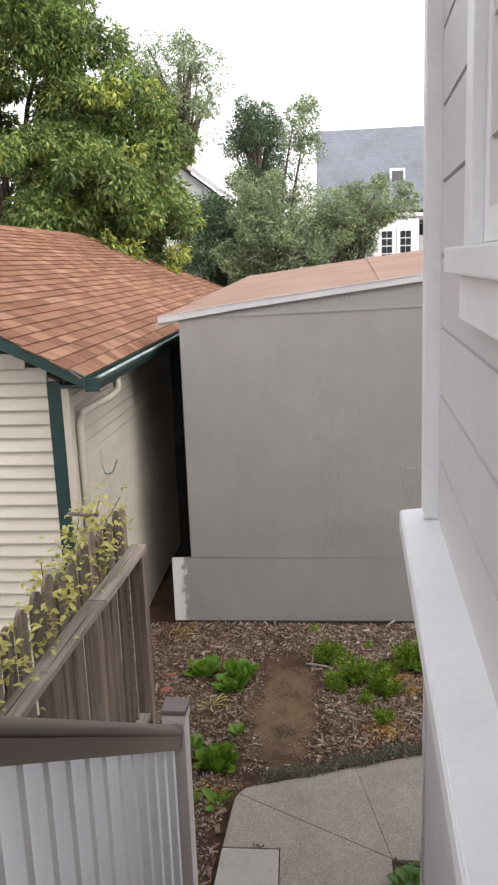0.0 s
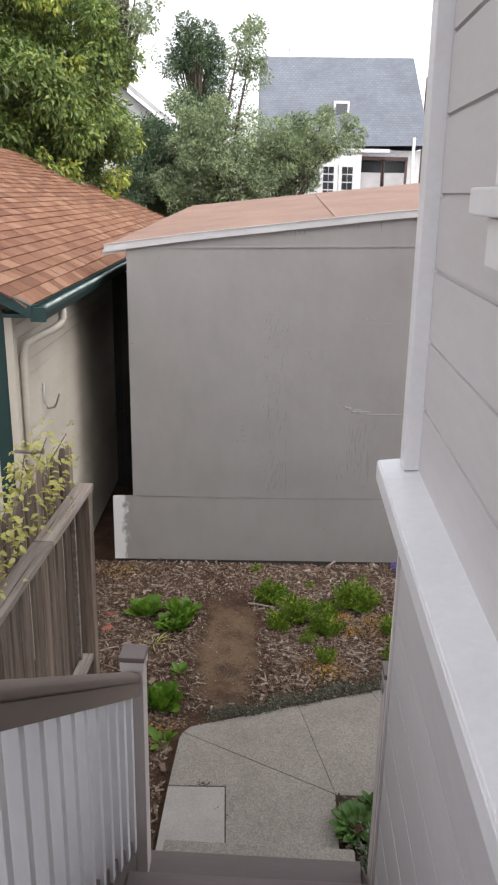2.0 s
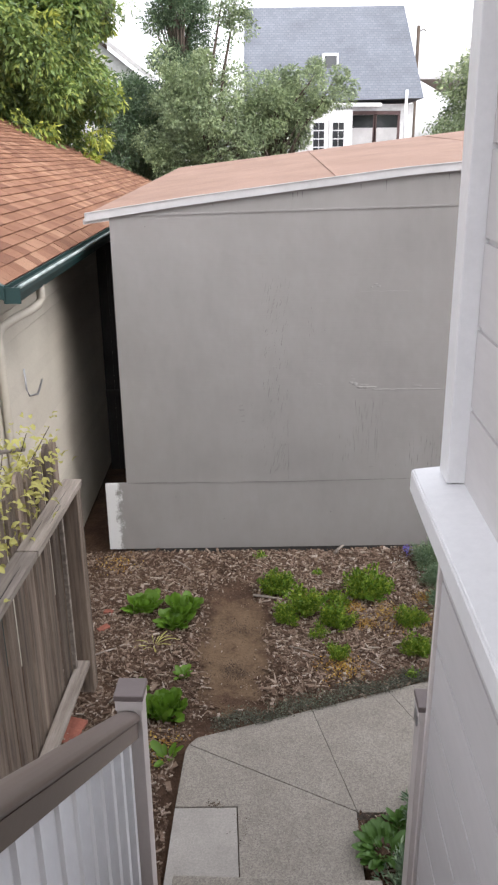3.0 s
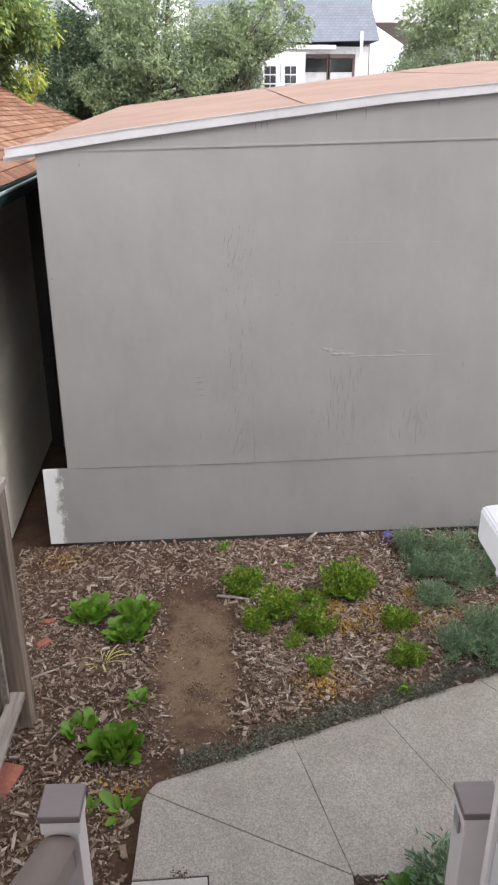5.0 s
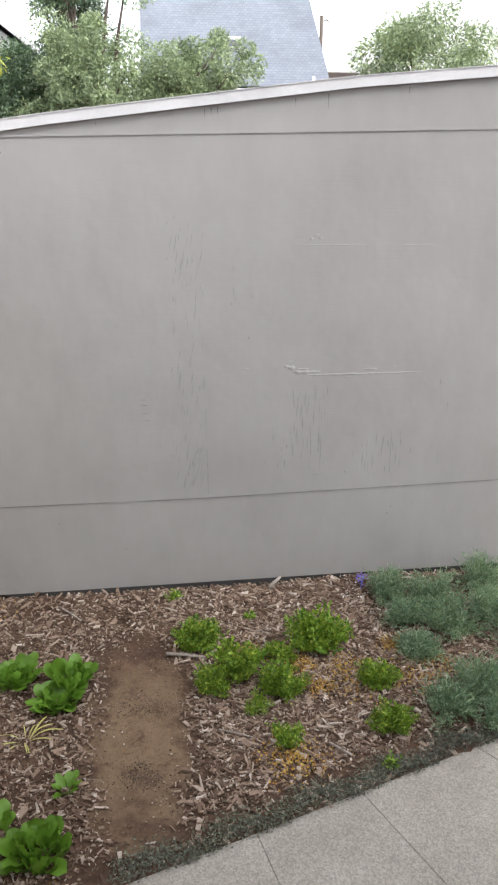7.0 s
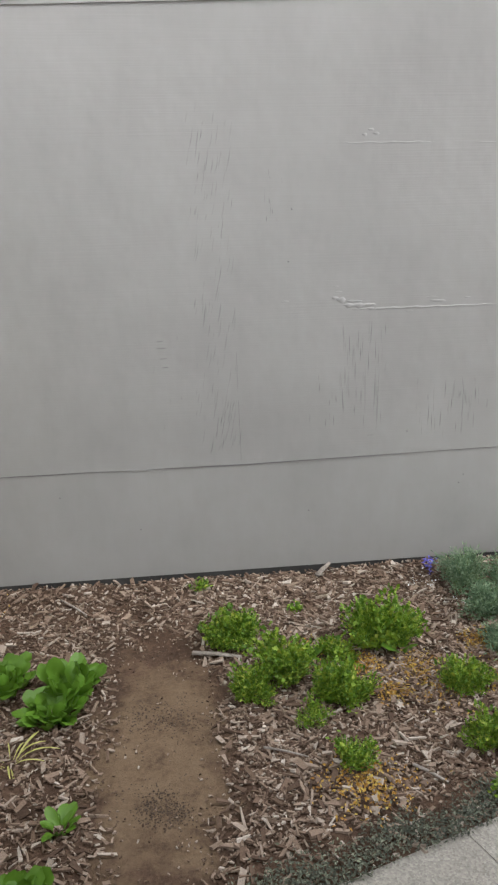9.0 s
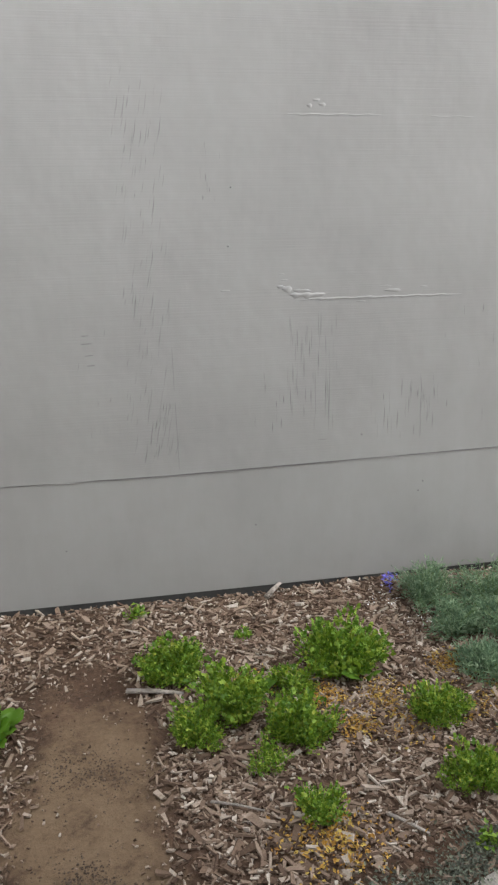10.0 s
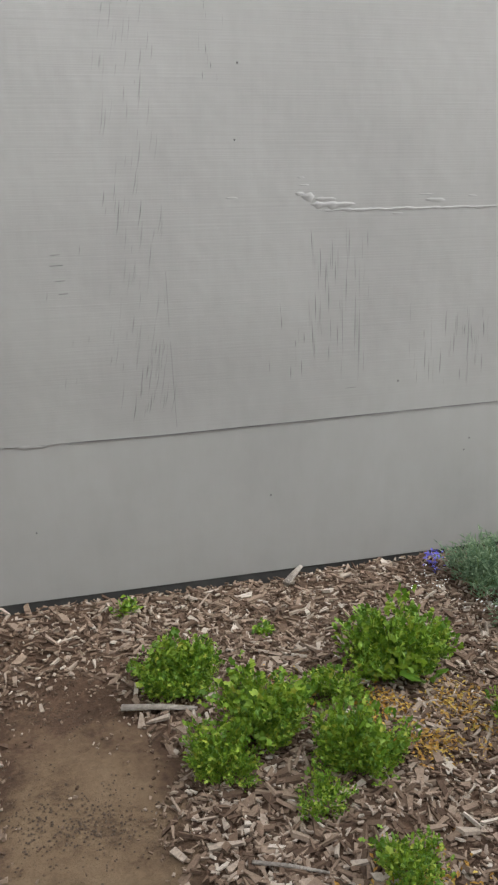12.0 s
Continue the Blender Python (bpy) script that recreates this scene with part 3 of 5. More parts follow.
# ---- grey house beside the stairs ----
def grey_house():
    h = thing("house", "pale grey lap-sided house with white trim", "house", SKEW)
    X = 0.285
    part("wall", box_bm(X + 0.03, 6.0, -4.0, 3.45, 0, 6.5), M["siding"], h)
    # the upper storey leans slightly out over the stairs
    lean = Matrix(((1, 0, -0.018, 0.0486), (0, 1, 0, 0), (0, 0, 1, 0), (0, 0, 0, 1)))
    z = 2.70
    for i in range(15):
        bm = bmesh.new()
        g = 0.012 if i else 0.0
        z0 = z if i else z - 0.05
        prism(bm, [(X + 0.03, z0), (X + g, z0), (X + g, z + 0.011), (X, z + 0.016), (X, z + 0.245), (X + 0.03, z + 0.245)], "y", -4.0, 3.368)
        part("siding_board", bm, M["siding"], h, m=lean)
        z += 0.245
    z = -0.03
    for i in range(10):
        bm = bmesh.new()
        top = min(z + 0.262, 2.55)
        prism(bm, [(X + 0.03, z), (X + 0.012, z), (X + 0.012, z + 0.008), (X, z + 0.013), (X, top), (X + 0.03, top)], "y", -4.0, 3.44)
        part("siding_board", bm, M["siding"], h)
        z += 0.262
    part("corner_board", box_bm(X - 0.055, X + 0.09, 3.37, 3.48, 2.71, 6.4, bev=0.004), M["white"], h, "white corner board", m=lean)
    part("corner_board", box_bm(X - 0.012, X + 0.03, 3.442, 3.47, 0.1, 2.55, bev=0.003), M["newel"], h)
    bm = bmesh.new()
    prism(bm, [(X + 0.055, 2.62), (X - 0.108, 2.615), (X - 0.113, 2.62), (X - 0.113, 2.69), (X - 0.108, 2.697), (X + 0.055, 2.716)], "y", -4.0, 3.53)
    bmesh.ops.bevel(bm, geom=bm.edges[:], offset=0.004, segments=2, affect="EDGES")
    part("belt_course", bm, M["white"], h, "broad white belt ledge")
    part("belt_apron", box_bm(X - 0.075, X + 0.02, -4.0, 3.50, 2.545, 2.613, bev=0.004), M["white"], h)
    # window
    w = part("window", box_bm(X + 0.02, X + 0.026, 1.22, 2.40, 3.76, 5.14), M["glass"], h, "dark glass window with white casing", m=lean)
    part("sill", box_bm(X - 0.075, X + 0.03, 1.07, 2.57, 3.645, 3.708, bev=0.006), M["white"], w)
    part("apron", box_bm(X - 0.045, X + 0.03, 1.15, 2.49, 3.532, 3.642, bev=0.004), M["white"], w)
    part("casing", box_bm(X - 0.035, X + 0.03, 2.39, 2.50, 3.711, 5.24, bev=0.004), M["white"], w)
    part("casing", box_bm(X - 0.035, X + 0.03, 1.12, 1.23, 3.711, 5.24, bev=0.004), M["white"], w)
    part("head_casing", box_bm(X - 0.04, X + 0.03, 1.09, 2.55, 5.242, 5.36, bev=0.004), M["white"], w)
    part("sash", box_bm(X - 0.005, X + 0.03, 2.34, 2.387, 3.715, 5.24, bev=0.003), M["white"], w)
    part("sash", box_bm(X - 0.005, X + 0.03, 1.233, 2.337, 3.715, 3.79, bev=0.003), M["white"], w)
    part("roof", prism(bmesh.new(), [(-0.2, 6.4), (6.5, 6.4), (3.2, 8.6)], "y", -4.3, 3.7), M["slate"], h)


grey_house()

# ---- stairs ----
RISE, RUN, NOSE_Y, NOSE_Z = 0.26, 0.385, 3.86, 0.37
SX0, SX1, TREADS = -0.80, 0.275, 7


def nose_z(y):
    return NOSE_Z + (NOSE_Y - y) * RISE / RUN


def stairs():
    s = thing("staircase", "brown painted wooden outdoor staircase", "stairs", SKEW)
    for k in range(TREADS):
        y1, z = NOSE_Y - k * RUN, NOSE_Z + k * RISE
        last = k == TREADS - 1
        y0 = -4.0 if last else y1 - RUN - 0.02
        part("landing" if last else "tread", box_bm(SX0 - 0.062, SX1 - 0.006 * (k % 2), y0, y1, z - 0.045, z, bev=0.008), M["deck"], s)
        part("riser", box_bm(SX0 + 0.01, SX1 - 0.01, y1 - 0.06, y1 - 0.035, max(z - RISE, 0.171), z - 0.046), M["deck"], s)
    top = NOSE_Y - (TREADS - 1) * RUN
    for x, w, e in ((SX0 - 0.135, 0.07, 0.13), (SX1 + 0.004, 0.010, -0.03)):
        bm = bmesh.new()
        ye = 3.69 if x < 0 else NOSE_Y - 0.02
        prism(bm, [(ye, 0.02), (ye, nose_z(ye) + e), (top, nose_z(top) + e), (-4, nose_z(top) + e), (-4, 1.5), (top, nose_z(top) - 0.5), (3.2, 0.02)], "x", x, x + w)
        part("stringer", bm, M["deck"], s)
    return s


stairs()


def railing():
    r = thing("stair_railing", "stair railing with white balusters and a taupe rounded handrail", "railing", SKEW)
    x = -0.87
    ya, yb = 3.69, -0.6
    slope = RISE / RUN * 0.97
    zt = lambda y: 1.535 + (3.73 - y) * slope if y > 1.0 else 1.535 + 2.73 * slope
    def along(y0, y1, prof, name, mat, label=""):
        bm = bmesh.new()
        rings = [[bm.verts.new((x + px, y, zt(y) + pz)) for px, pz in prof] for y in (y0, 1.0, y1)]
        n = len(prof)
        for a, b in zip(rings, rings[1:]):
            for k in range(n):
                bm.faces.new((a[k], a[(k + 1) % n], b[(k + 1) % n], b[k])).smooth = len(prof) > 8
        bm.faces.new(rings[0]), bm.faces.new(rings[-1][::-1])
        bmesh.ops.recalc_face_normals(bm, faces=bm.faces)
        return part(name, bm, mat, r, label)
    cap = [(0.052 * math.cos(a), -0.025 + 0.034 * math.sin(a)) for a in [k * math.tau / 16 for k in range(16)]]
    along(ya, yb, cap, "handrail", M["rail"], "taupe rounded handrail")
    along(ya, yb, [(0.021, -0.05), (0.040, -0.05), (0.040, -0.125), (0.021, -0.125)], "top_rail", M["rail"])
    y = 3.61
    while y > 0.0:
        part("baluster", box_bm(x - 0.050, x + 0.021, y - 0.020, y + 0.020, zt(y) - 1.0, zt(y) - 0.07, bev=0.003), M["baluster"], r)
        y -= 0.15
    return r


railing()


def newel(x, y, z0, label, m, top=1.645):
    n = thing("newel_post", label, "post", m @ pose(x, y, z0), group="posts at the foot of the stairs")
    h = top - z0
    part("shaft", box_bm(-0.05, 0.05, -0.05, 0.05, 0, h - 0.03, bev=0.004), M["newel"], n)
    part("collar", box_bm(-0.056, 0.056, -0.056, 0.056, h - 0.075, h - 0.028, bev=0.004), M["newel"], n)
    bm = bmesh.new()
    box(bm, -0.060, 0.060, -0.060, 0.060, h - 0.027, h, bev=0.005)
    part("cap", bm, M["deck"], n, "taupe flat cap")
    return n


newel(-0.862, 3.745, 0.175, "square pale newel post with a taupe cap, at the handrail's foot", SKEW)
NR = newel(0.355, 3.745, 0.0, "square pale newel post with taupe cap and steel bracket", SKEW, 1.615)
part("bracket", box_bm(-0.058, -0.052, -0.02, 0.03, 1.49, 1.56, bev=0.002), M["metal"], NR, "steel bracket")


# ---- concrete path ----
def slab_piece(pts, name, mat, z=0.0, parent=None, inset=0.0011):
    c = Vector((sum(p[0] for p in pts) / len(pts), sum(p[1] for p in pts) / len(pts)))
    q = []
    for p in pts:
        d = c - Vector(p)
        q.append(tuple(Vector(p) + d.normalized() * inset))
    bm = bmesh.new()
    prism(bm, q, "z", -0.09, z)
    es = [e for e in bm.edges if all(v.co.z > z - 0.001 for v in e.verts)]
    bmesh.ops.bevel(bm, geom=es, offset=0.0025, segments=2, affect="EDGES")
    return part(name, bm, mat, parent)


def pavement():
    p = thing("pavement", "pale weathered concrete garden path with cut joints", "path", kind="structure")
    e = path_edge
    A, J1, J2, J3 = (-0.78, 5.36), (0.075, e(0.075)), (0.645, e(0.645)), (1.363, e(1.363))
    K = (0.27, 4.73)
    P0 = (-0.845, 4.15)
    slab_piece([P0, (-0.82, 4.78), (-0.45, 4.78), (-0.43, 4.15)], "patch", M["patch"], 0.003, p)
    slab_piece([(-0.82, 4.79), (-0.79, 5.26), (-0.77, 5.32), (0.265, 4.735), (0.24, 4.15), (-0.425, 4.15), (-0.445, 4.79)], "slab", M["concrete"], 0, p)
    slab_piece([(-0.769, 5.3225), (-0.72, 5.385), J1, (0.267, 4.737)], "slab", M["concrete"], 0, p)
    slab_piece([J1, J2, (1.10, 4.72), K], "slab", M["concrete"], 0, p)
    slab_piece([J2, J3, (2.2, 4.9), (1.10, 4.72)], "slab", M["concrete"], 0, p)
    slab_piece([J3, (2.3, e(2.3)), (3.2, 5.2), (2.2, 4.9)], "slab", M["concrete"], 0, p)
    slab_piece([(2.3, e(2.3)), (3.6, e(3.6)), (5, 5.6), (3.2, 5.2)], "slab", M["concrete"], 0, p)
    return p


pavement()
bm = box_bm(-0.80, 0.28, 3.70, 4.14, -0.05, 0.17, bev=0.012)
solid("concrete_step", bm, M["concrete"], "rough aggregate concrete step at the foot of the stairs", "step", SKEW)


# ---- wooden fence ----
def fence():
    f = thing("fence", "weathered grey wooden picket fence", "fence", Matrix.Translation((-1.545, 5.92, 0)) @ Matrix.Rotation(radians(-2.6), 4, "Z"))
    part("post", box_bm(-0.06, 0.06, -0.05, 0.045, 0, 1.585, bev=0.006), M["fence"], f)
    part("facing_board", box_bm(-0.06, 0.058, 0.047, 0.068, 0, 1.584, bev=0.004), M["fence"], f)
    part("batten", box_bm(-0.05, -0.022, -0.155, -0.125, 0.281, 1.586, bev=0.003), M["fence_rail"], f, "pale weathered batten")
    part("top_rail", box_bm(-0.06, 0.065, -0.93, 0.09, 1.588, 1.63, bev=0.006), M["fence_rail"], f, "split grey top rail")
    part("top_rail", box_bm(-0.064, 0.061, -4.2, -0.936, 1.586, 1.627, bev=0.006), M["fence_rail"], f, "split grey top rail")
    for k, (y0, ln, xo) in enumerate(((-0.1, 0.5, 0.01), (-0.5, 0.35, -0.02), (-1.1, 0.7, 0.02), (-1.9, 0.6, -0.015), (-0.3, 0.3, 0.035))):
        bm = bmesh.new()
        prism(bm, [(xo, y0), (xo + 0.0025, y0 - ln * 0.4), (xo + 0.004, y0 - ln), (xo - 0.0015, y0 - ln * 0.5)], "z", 1.6285, 1.6315)
        part("split", bm, M["dark"], f, "dark split in the rail")
    part("lower_rail", box_bm(-0.045, 0.045, -4.2, -0.05, 0.24, 0.28, bev=0.005), M["fence_rail"], f)
    rng = random.Random(4)
    y = 0.02
    while y > -4.2:
        w = 0.124 + rng.uniform(-0.008, 0.012)
        h = 2.0 + rng.uniform(-0.05, 0.04)
        x0 = -0.085 + rng.uniform(-0.004, 0.004)
        bm = bmesh.new()
        prism(bm, [(y - w, 0.06), (y - w, h - 0.05), (y - w * 0.8, h - 0.012), (y - w * 0.6, h), (y - w * 0.4, h), (y - w * 0.2, h - 0.012), (y, h - 0.05), (y, 0.06)], "x", x0, x0 + 0.02)
        part("picket", bm, M["fence"], f)
        y -= w + 0.052 + rng.uniform(-0.012, 0.015)
    return f


fence()


# ---- far houses ----
def far_house():
    h = thing("far_house", "white house under a tall blue-grey shingle roof", "house")
    Y = 30.0
    part("wall", box_bm(0.1, 5.5, Y, Y + 8, 0, 5.2), M["far_white"], h)
    v = [(-0.22, Y - 0.4, 5.25), (5.75, Y - 0.4, 5.35), (5.56, Y + 3.0, 8.61), (-0.19, Y + 3.0, 8.57), (-0.25, Y + 6.5, 5.2), (5.6, Y + 6.5, 5.2)]
    part("roof", quads_mesh("roof", v, [(0, 1, 2, 3), (3, 2, 5, 4), (1, 5, 2), (0, 3, 4), (0, 4, 5, 1)], M["slate"]), None, h)
    part("eave_trim", box_bm(2.6, 4.3, Y - 0.75, Y - 0.4, 5.08, 5.2, bev=0.01), M["far_white"], h)
    part("porch", box_bm(1.0, 3.35, Y - 0.7, Y, 2.0, 5.0), M["far_white"], h)
    for x in (1.93, 2.58):
        d = part("door", box_bm(x, x + 0.6, Y - 0.75, Y - 0.7, 2.6, 4.72), M["far_white"], h)
        for i in range(2):
            for j in range(4):
                part("pane", box_bm(x + 0.12 + i * 0.19, x + 0.29 + i * 0.19, Y - 0.765, Y - 0.752, 4.38 - j * 0.26, 4.6 - j * 0.26), M["glass"], d)
    for x in (3.42, 4.25):
        w = part("window", box_bm(x, x + 0.72, Y - 0.06, Y - 0.02, 3.2, 4.85), M["glass"], h)
        part("window_frame", box_bm(x - 0.08, x, Y - 0.1, Y, 3.1, 4.95), M["far_red"], w)
        part("window_frame", box_bm(x + 0.72, x + 0.8, Y - 0.1, Y, 3.1, 4.95), M["far_red"], w)
        part("window_frame", box_bm(x - 0.08, x + 0.8, Y - 0.11, Y - 0.01, 4.86, 4.98), M["far_red"], w)
        part("blind", box_bm(x + 0.01, x + 0.71, Y - 0.09, Y - 0.065, 3.2, 4.45), M["shed_trim"], w)
    # small roof window
    d = part("dormer", box_bm(2.45, 3.0, Y + 0.75, Y + 2.2, 6.3, 6.85), M["far_white"], h)
    part("pane", box_bm(2.52, 2.93, Y + 0.735, Y + 0.748, 6.38, 6.76), M["glass"], d)
    part("vent_pipe", tube(bmesh.new(), [(0.9, Y + 3, 8.3), (0.9, Y + 3, 8.85)], [0.03, 0.03]), M["metal"], h)
    part("downpipe", tube(bmesh.new(), [(5.15, Y - 0.5, 3.0), (5.15, Y - 0.5, 5.6)], [0.05, 0.05]), M["far_white"], h)


far_house()


def gable_house():
    h = thing("gable_house", "pale house with a grey gable roof among trees", "house")
    part("wall", prism(bmesh.new(), [(-8.5, 0), (-1.85, 0), (-1.85, 4.7), (-5.2, 7.25), (-8.5, 4.7)], "y", 25, 32), M["far_white"], h)
    part("roof", prism(bmesh.new(), [(-1.45, 4.52), (-1.45, 4.67), (-5.2, 7.55), (-8.9, 4.67), (-8.9, 4.52), (-5.2, 7.38)], "y", 24.6, 32.3), M["shed_trim"], h)


gable_house()


def eave_house():
    h = thing("eave_house", "pale house with broad hipped eaves", "house")
    part("wall", box_bm(11.9, 22.5, 39.3, 51, 0, 6.6), M["far_white"], h)
    v = [(7.24, 38, 6.7), (24, 38, 6.7), (24, 52, 6.7), (12.3, 52, 6.7), (15.5, 44.7, 11.4), (17.7, 44.7, 11.4)]
    v += [(x, y, z - 0.12) for x, y, z in v[:4]]
    part("roof", quads_mesh("roof", v, [(0, 1, 5, 4), (1, 2, 5), (2, 3, 4, 5), (3, 0, 4), (0, 6, 7, 1), (1, 7, 8, 2), (2, 8, 9, 3), (3, 9, 6, 0), (6, 9, 8, 7)], M["shed_trim"]), None, h)


eave_house()


# ---- trees ----
def leaf_cloud(name, clumps, per, size, mat, seed, droop=0.5, slim=0.35, dens=1.0):
    """Leaves gathered in clumps: folded blades, each of two triangles pairs, hanging outward."""
    rng = np.random.default_rng(seed)
    V, F = [], []
    c = np.array([k[:3] for k in clumps])
    r = np.array([k[3] for k in clumps])
    n = per * len(clumps)
    idx = np.repeat(np.arange(len(clumps)), per)
    d = rng.normal(size=(n, 3))
    d /= np.linalg.norm(d, axis=1)[:, None]
    rad = r[idx] * rng.uniform(0.35, 1.08, n) ** 0.6
    base = c[idx] + d * rad[:, None] * np.array([1, 1, 0.8])
    way = d * 0.7 + rng.normal(size=(n, 3)) * 0.55
    way[:, 2] -= droop
    way /= np.linalg.norm(way, axis=1)[:, None]
    side = np.cross(way, rng.normal(size=(n, 3)))
    side /= np.linalg.norm(side, axis=1)[:, None]
    up = np.cross(side, way)
    L = size * rng.uniform(0.6, 1.3, n)[:, None]
    W = L * slim
    p0 = base
    p1 = base + way * L * 0.45 + side * W * 0.5 + up * W * 0.12
    p2 = base + way * L - up * L * 0.12
    p3 = base + way * L * 0.45 - side * W * 0.5 + up * W * 0.12
    verts = np.stack([p0, p1, p2, p3], 1).reshape(-1, 3)
    k = np.arange(n)[:, None] * 4
    faces = np.concatenate([k + np.array([[0, 1, 2]]), k + np.array([[0, 2, 3]])])
    me = bpy.data.meshes.new(name)
    me.vertices.add(len(verts))
    me.vertices.foreach_set("co", verts.astype(np.float32).ravel())
    me.loops.add(faces.size)
    me.loops.foreach_set("vertex_index", faces.astype(np.int32).ravel())
    me.polygons.add(len(faces))
    me.polygons.foreach_set("loop_start", np.arange(0, faces.size, 3, dtype=np.int32))
    me.update(calc_edges=True)
    me.materials.append(mat)
    return me


def crown_clumps(center, radii, n, rr, seed, hollow=0.55):
    rng = random.Random(seed)
    out = []
    while len(out) < n:
        v = Vector((rng.uniform(-1, 1), rng.uniform(-1, 1), rng.uniform(-1, 1)))
        if not hollow < v.length < 1:
            continue
        k = 0.8 + 0.35 * noise.noise(v * 2.2 + Vector((seed, 0, 0)))
        out.append((center[0] + v.x * radii[0] * k, center[1] + v.y * radii[1] * k, center[2] + v.z * radii[2] * k, rr * rng.uniform(0.65, 1.25)))
    return out


def tree(label, base, center, radii, clumps, rr, per, size, mat, seed, droop=0.5, slim=0.35, hollow=0.55, lobes=(), shoots=0):
    t = thing("tree", label, "tree", pose(*base))
    b = Vector(base)
    rng = random.Random(seed)
    cc = [(x - b.x, y - b.y, z - b.z, r) for x, y, z, r in crown_clumps(center, radii, clumps, rr, seed, hollow) + [k for c, r, n in lobes for k in crown_clumps(c, r, n, rr, seed + 50, 0.3)]]
    top = Vector(center) - b
    bm = bmesh.new()
    h = max(top.z - radii[2] * 0.4, 1.0)
    pts = [Vector((0, 0, 0)), Vector((0.1, 0.05, h * 0.5)), Vector((top.x * 0.5, top.y * 0.5, h)), top + Vector((0, 0, radii[2] * 0.3))]
    tr = 0.06 * top.z ** 0.8
    tube(bm, pts, [tr, tr * 0.75, tr * 0.55, tr * 0.15], 9)
    part("trunk", bm, M["bark"], t)
    for k in cc[::max(1, len(cc) // 22)]:
        s = pts[1].lerp(pts[2], rng.uniform(0.2, 1.0))
        e = Vector(k[:3])
        m = s.lerp(e, 0.5) + Vector((0, 0, 0.12 * (e - s).length))
        part("limb", tube(bmesh.new(), [s, m, e], [tr * 0.35, tr * 0.2, tr * 0.04], 5), M["bark"], t)
    part("crown", leaf_cloud("crown", cc, per, size, mat, seed, droop, slim), None, t)
    if shoots:
        outer = [(x - b.x, y - b.y, z - b.z, r) for x, y, z, r in crown_clumps(center, [k * 1.12 for k in radii], shoots, 0.26, seed + 7, 0.9)]
        outer += [(x - b.x, y - b.y, z - b.z, r) for c, r_, n in lobes for x, y, z, r in crown_clumps(c, [k * 1.12 for k in r_], shoots // 2, 0.24, seed + 9, 0.9)]
        tagged(part("new_growth", leaf_cloud("new_growth", outer, 90, size * 1.1, M["leaf_shoot"], seed + 3, 0.9, slim), None, t), kind="stuff")
    return t


tree("dense broadleaf tree with yellow-green drooping shoots behind the cottage", (-6.6, 17.0, 0), (-6.7, 16.5, 6.2), (3.7, 3.3, 4.7), 220, 0.47, 640, 0.125, M["leaf_left"], 3, 0.7, 0.36, 0.55, (((-4.3, 16.9, 5.2), (2.0, 1.9, 2.5), 95),), 90)
tree("feathery grey-green tree with pale leaves behind the shed", (-1.2, 22, 0), (-1.5, 22, 4.4), (1.7, 1.6, 2.1), 84, 0.38, 420, 0.085, M["leaf_mid"], 5, 0.3, 0.42, 0.35, (((-0.55, 22, 6.9), (0.4, 0.5, 1.2), 8),))
tree("small grey-green tree with pale leaves and a spreading top", (0.4, 22.5, 0), (0.35, 22.5, 4.5), (1.2, 1.1, 1.3), 44, 0.34, 420, 0.085, M["leaf_mid"], 6, 0.3, 0.42, 0.35, (((1.35, 22.5, 5.25), (1.15, 0.8, 0.75), 17),))
tree("dark green tree at the back of the gardens", (-3.1, 24, 0), (-3.0, 23, 4.2), (1.7, 1.6, 1.7), 76, 0.48, 420, 0.095, M["leaf_dark"], 8, 0.3, 0.4)
tree("tall open grey-green tree far behind the roofs", (-6.6, 40, 0), (-6.6, 40, 12.0), (3.5, 2.3, 3.3), 58, 0.62, 220, 0.15, M["leaf_mid"], 9, 0.3, 0.4)
tree("tall dark conifer-like tree far behind", (-2.9, 38, 0), (-2.9, 38, 8.4), (1.9, 1.5, 2.9), 70, 0.55, 320, 0.15, M["leaf_dark"], 12, 0.2, 0.3)
tree("rounded grey-green tree before the broad-eaved house", (5.7, 20, 0), (5.7, 20, 4.2), (2.2, 1.8, 2.1), 100, 0.48, 420, 0.085, M["leaf_mid"], 15, 0.3, 0.4)


# ---- added end to the gap beside the shed, its shade put into the colour ----
def gap_closure():
    f = thing("gap_closure", "added near-black boards closing the narrow gap, coloured for its shade", "fence", pose(-1.76, 10.2, 0))
    # added boards, near black to stand in for the unlit depth
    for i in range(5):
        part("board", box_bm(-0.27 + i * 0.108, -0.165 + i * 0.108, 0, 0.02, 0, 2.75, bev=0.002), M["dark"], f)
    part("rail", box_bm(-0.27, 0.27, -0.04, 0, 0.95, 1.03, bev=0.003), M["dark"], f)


gap_closure()

# ---- garden bed ----
def in_path(x, y):
    return x > -0.86 and y < path_edge(x) + 0.005 and not (x > 0.25 and y < 4.72)


def bare(x, y):
    """1 on the bare trodden earth, 0 in the mulch."""
    dx, dy = (x + 0.47) / 0.25, (y - 6.55) / 0.92
    return dx * dx + dy * dy + 0.8 * noise.noise(Vector((x * 3.3, y * 3.3, 9))) + 0.35 * noise.noise(Vector((x * 11, y * 11, 4)))


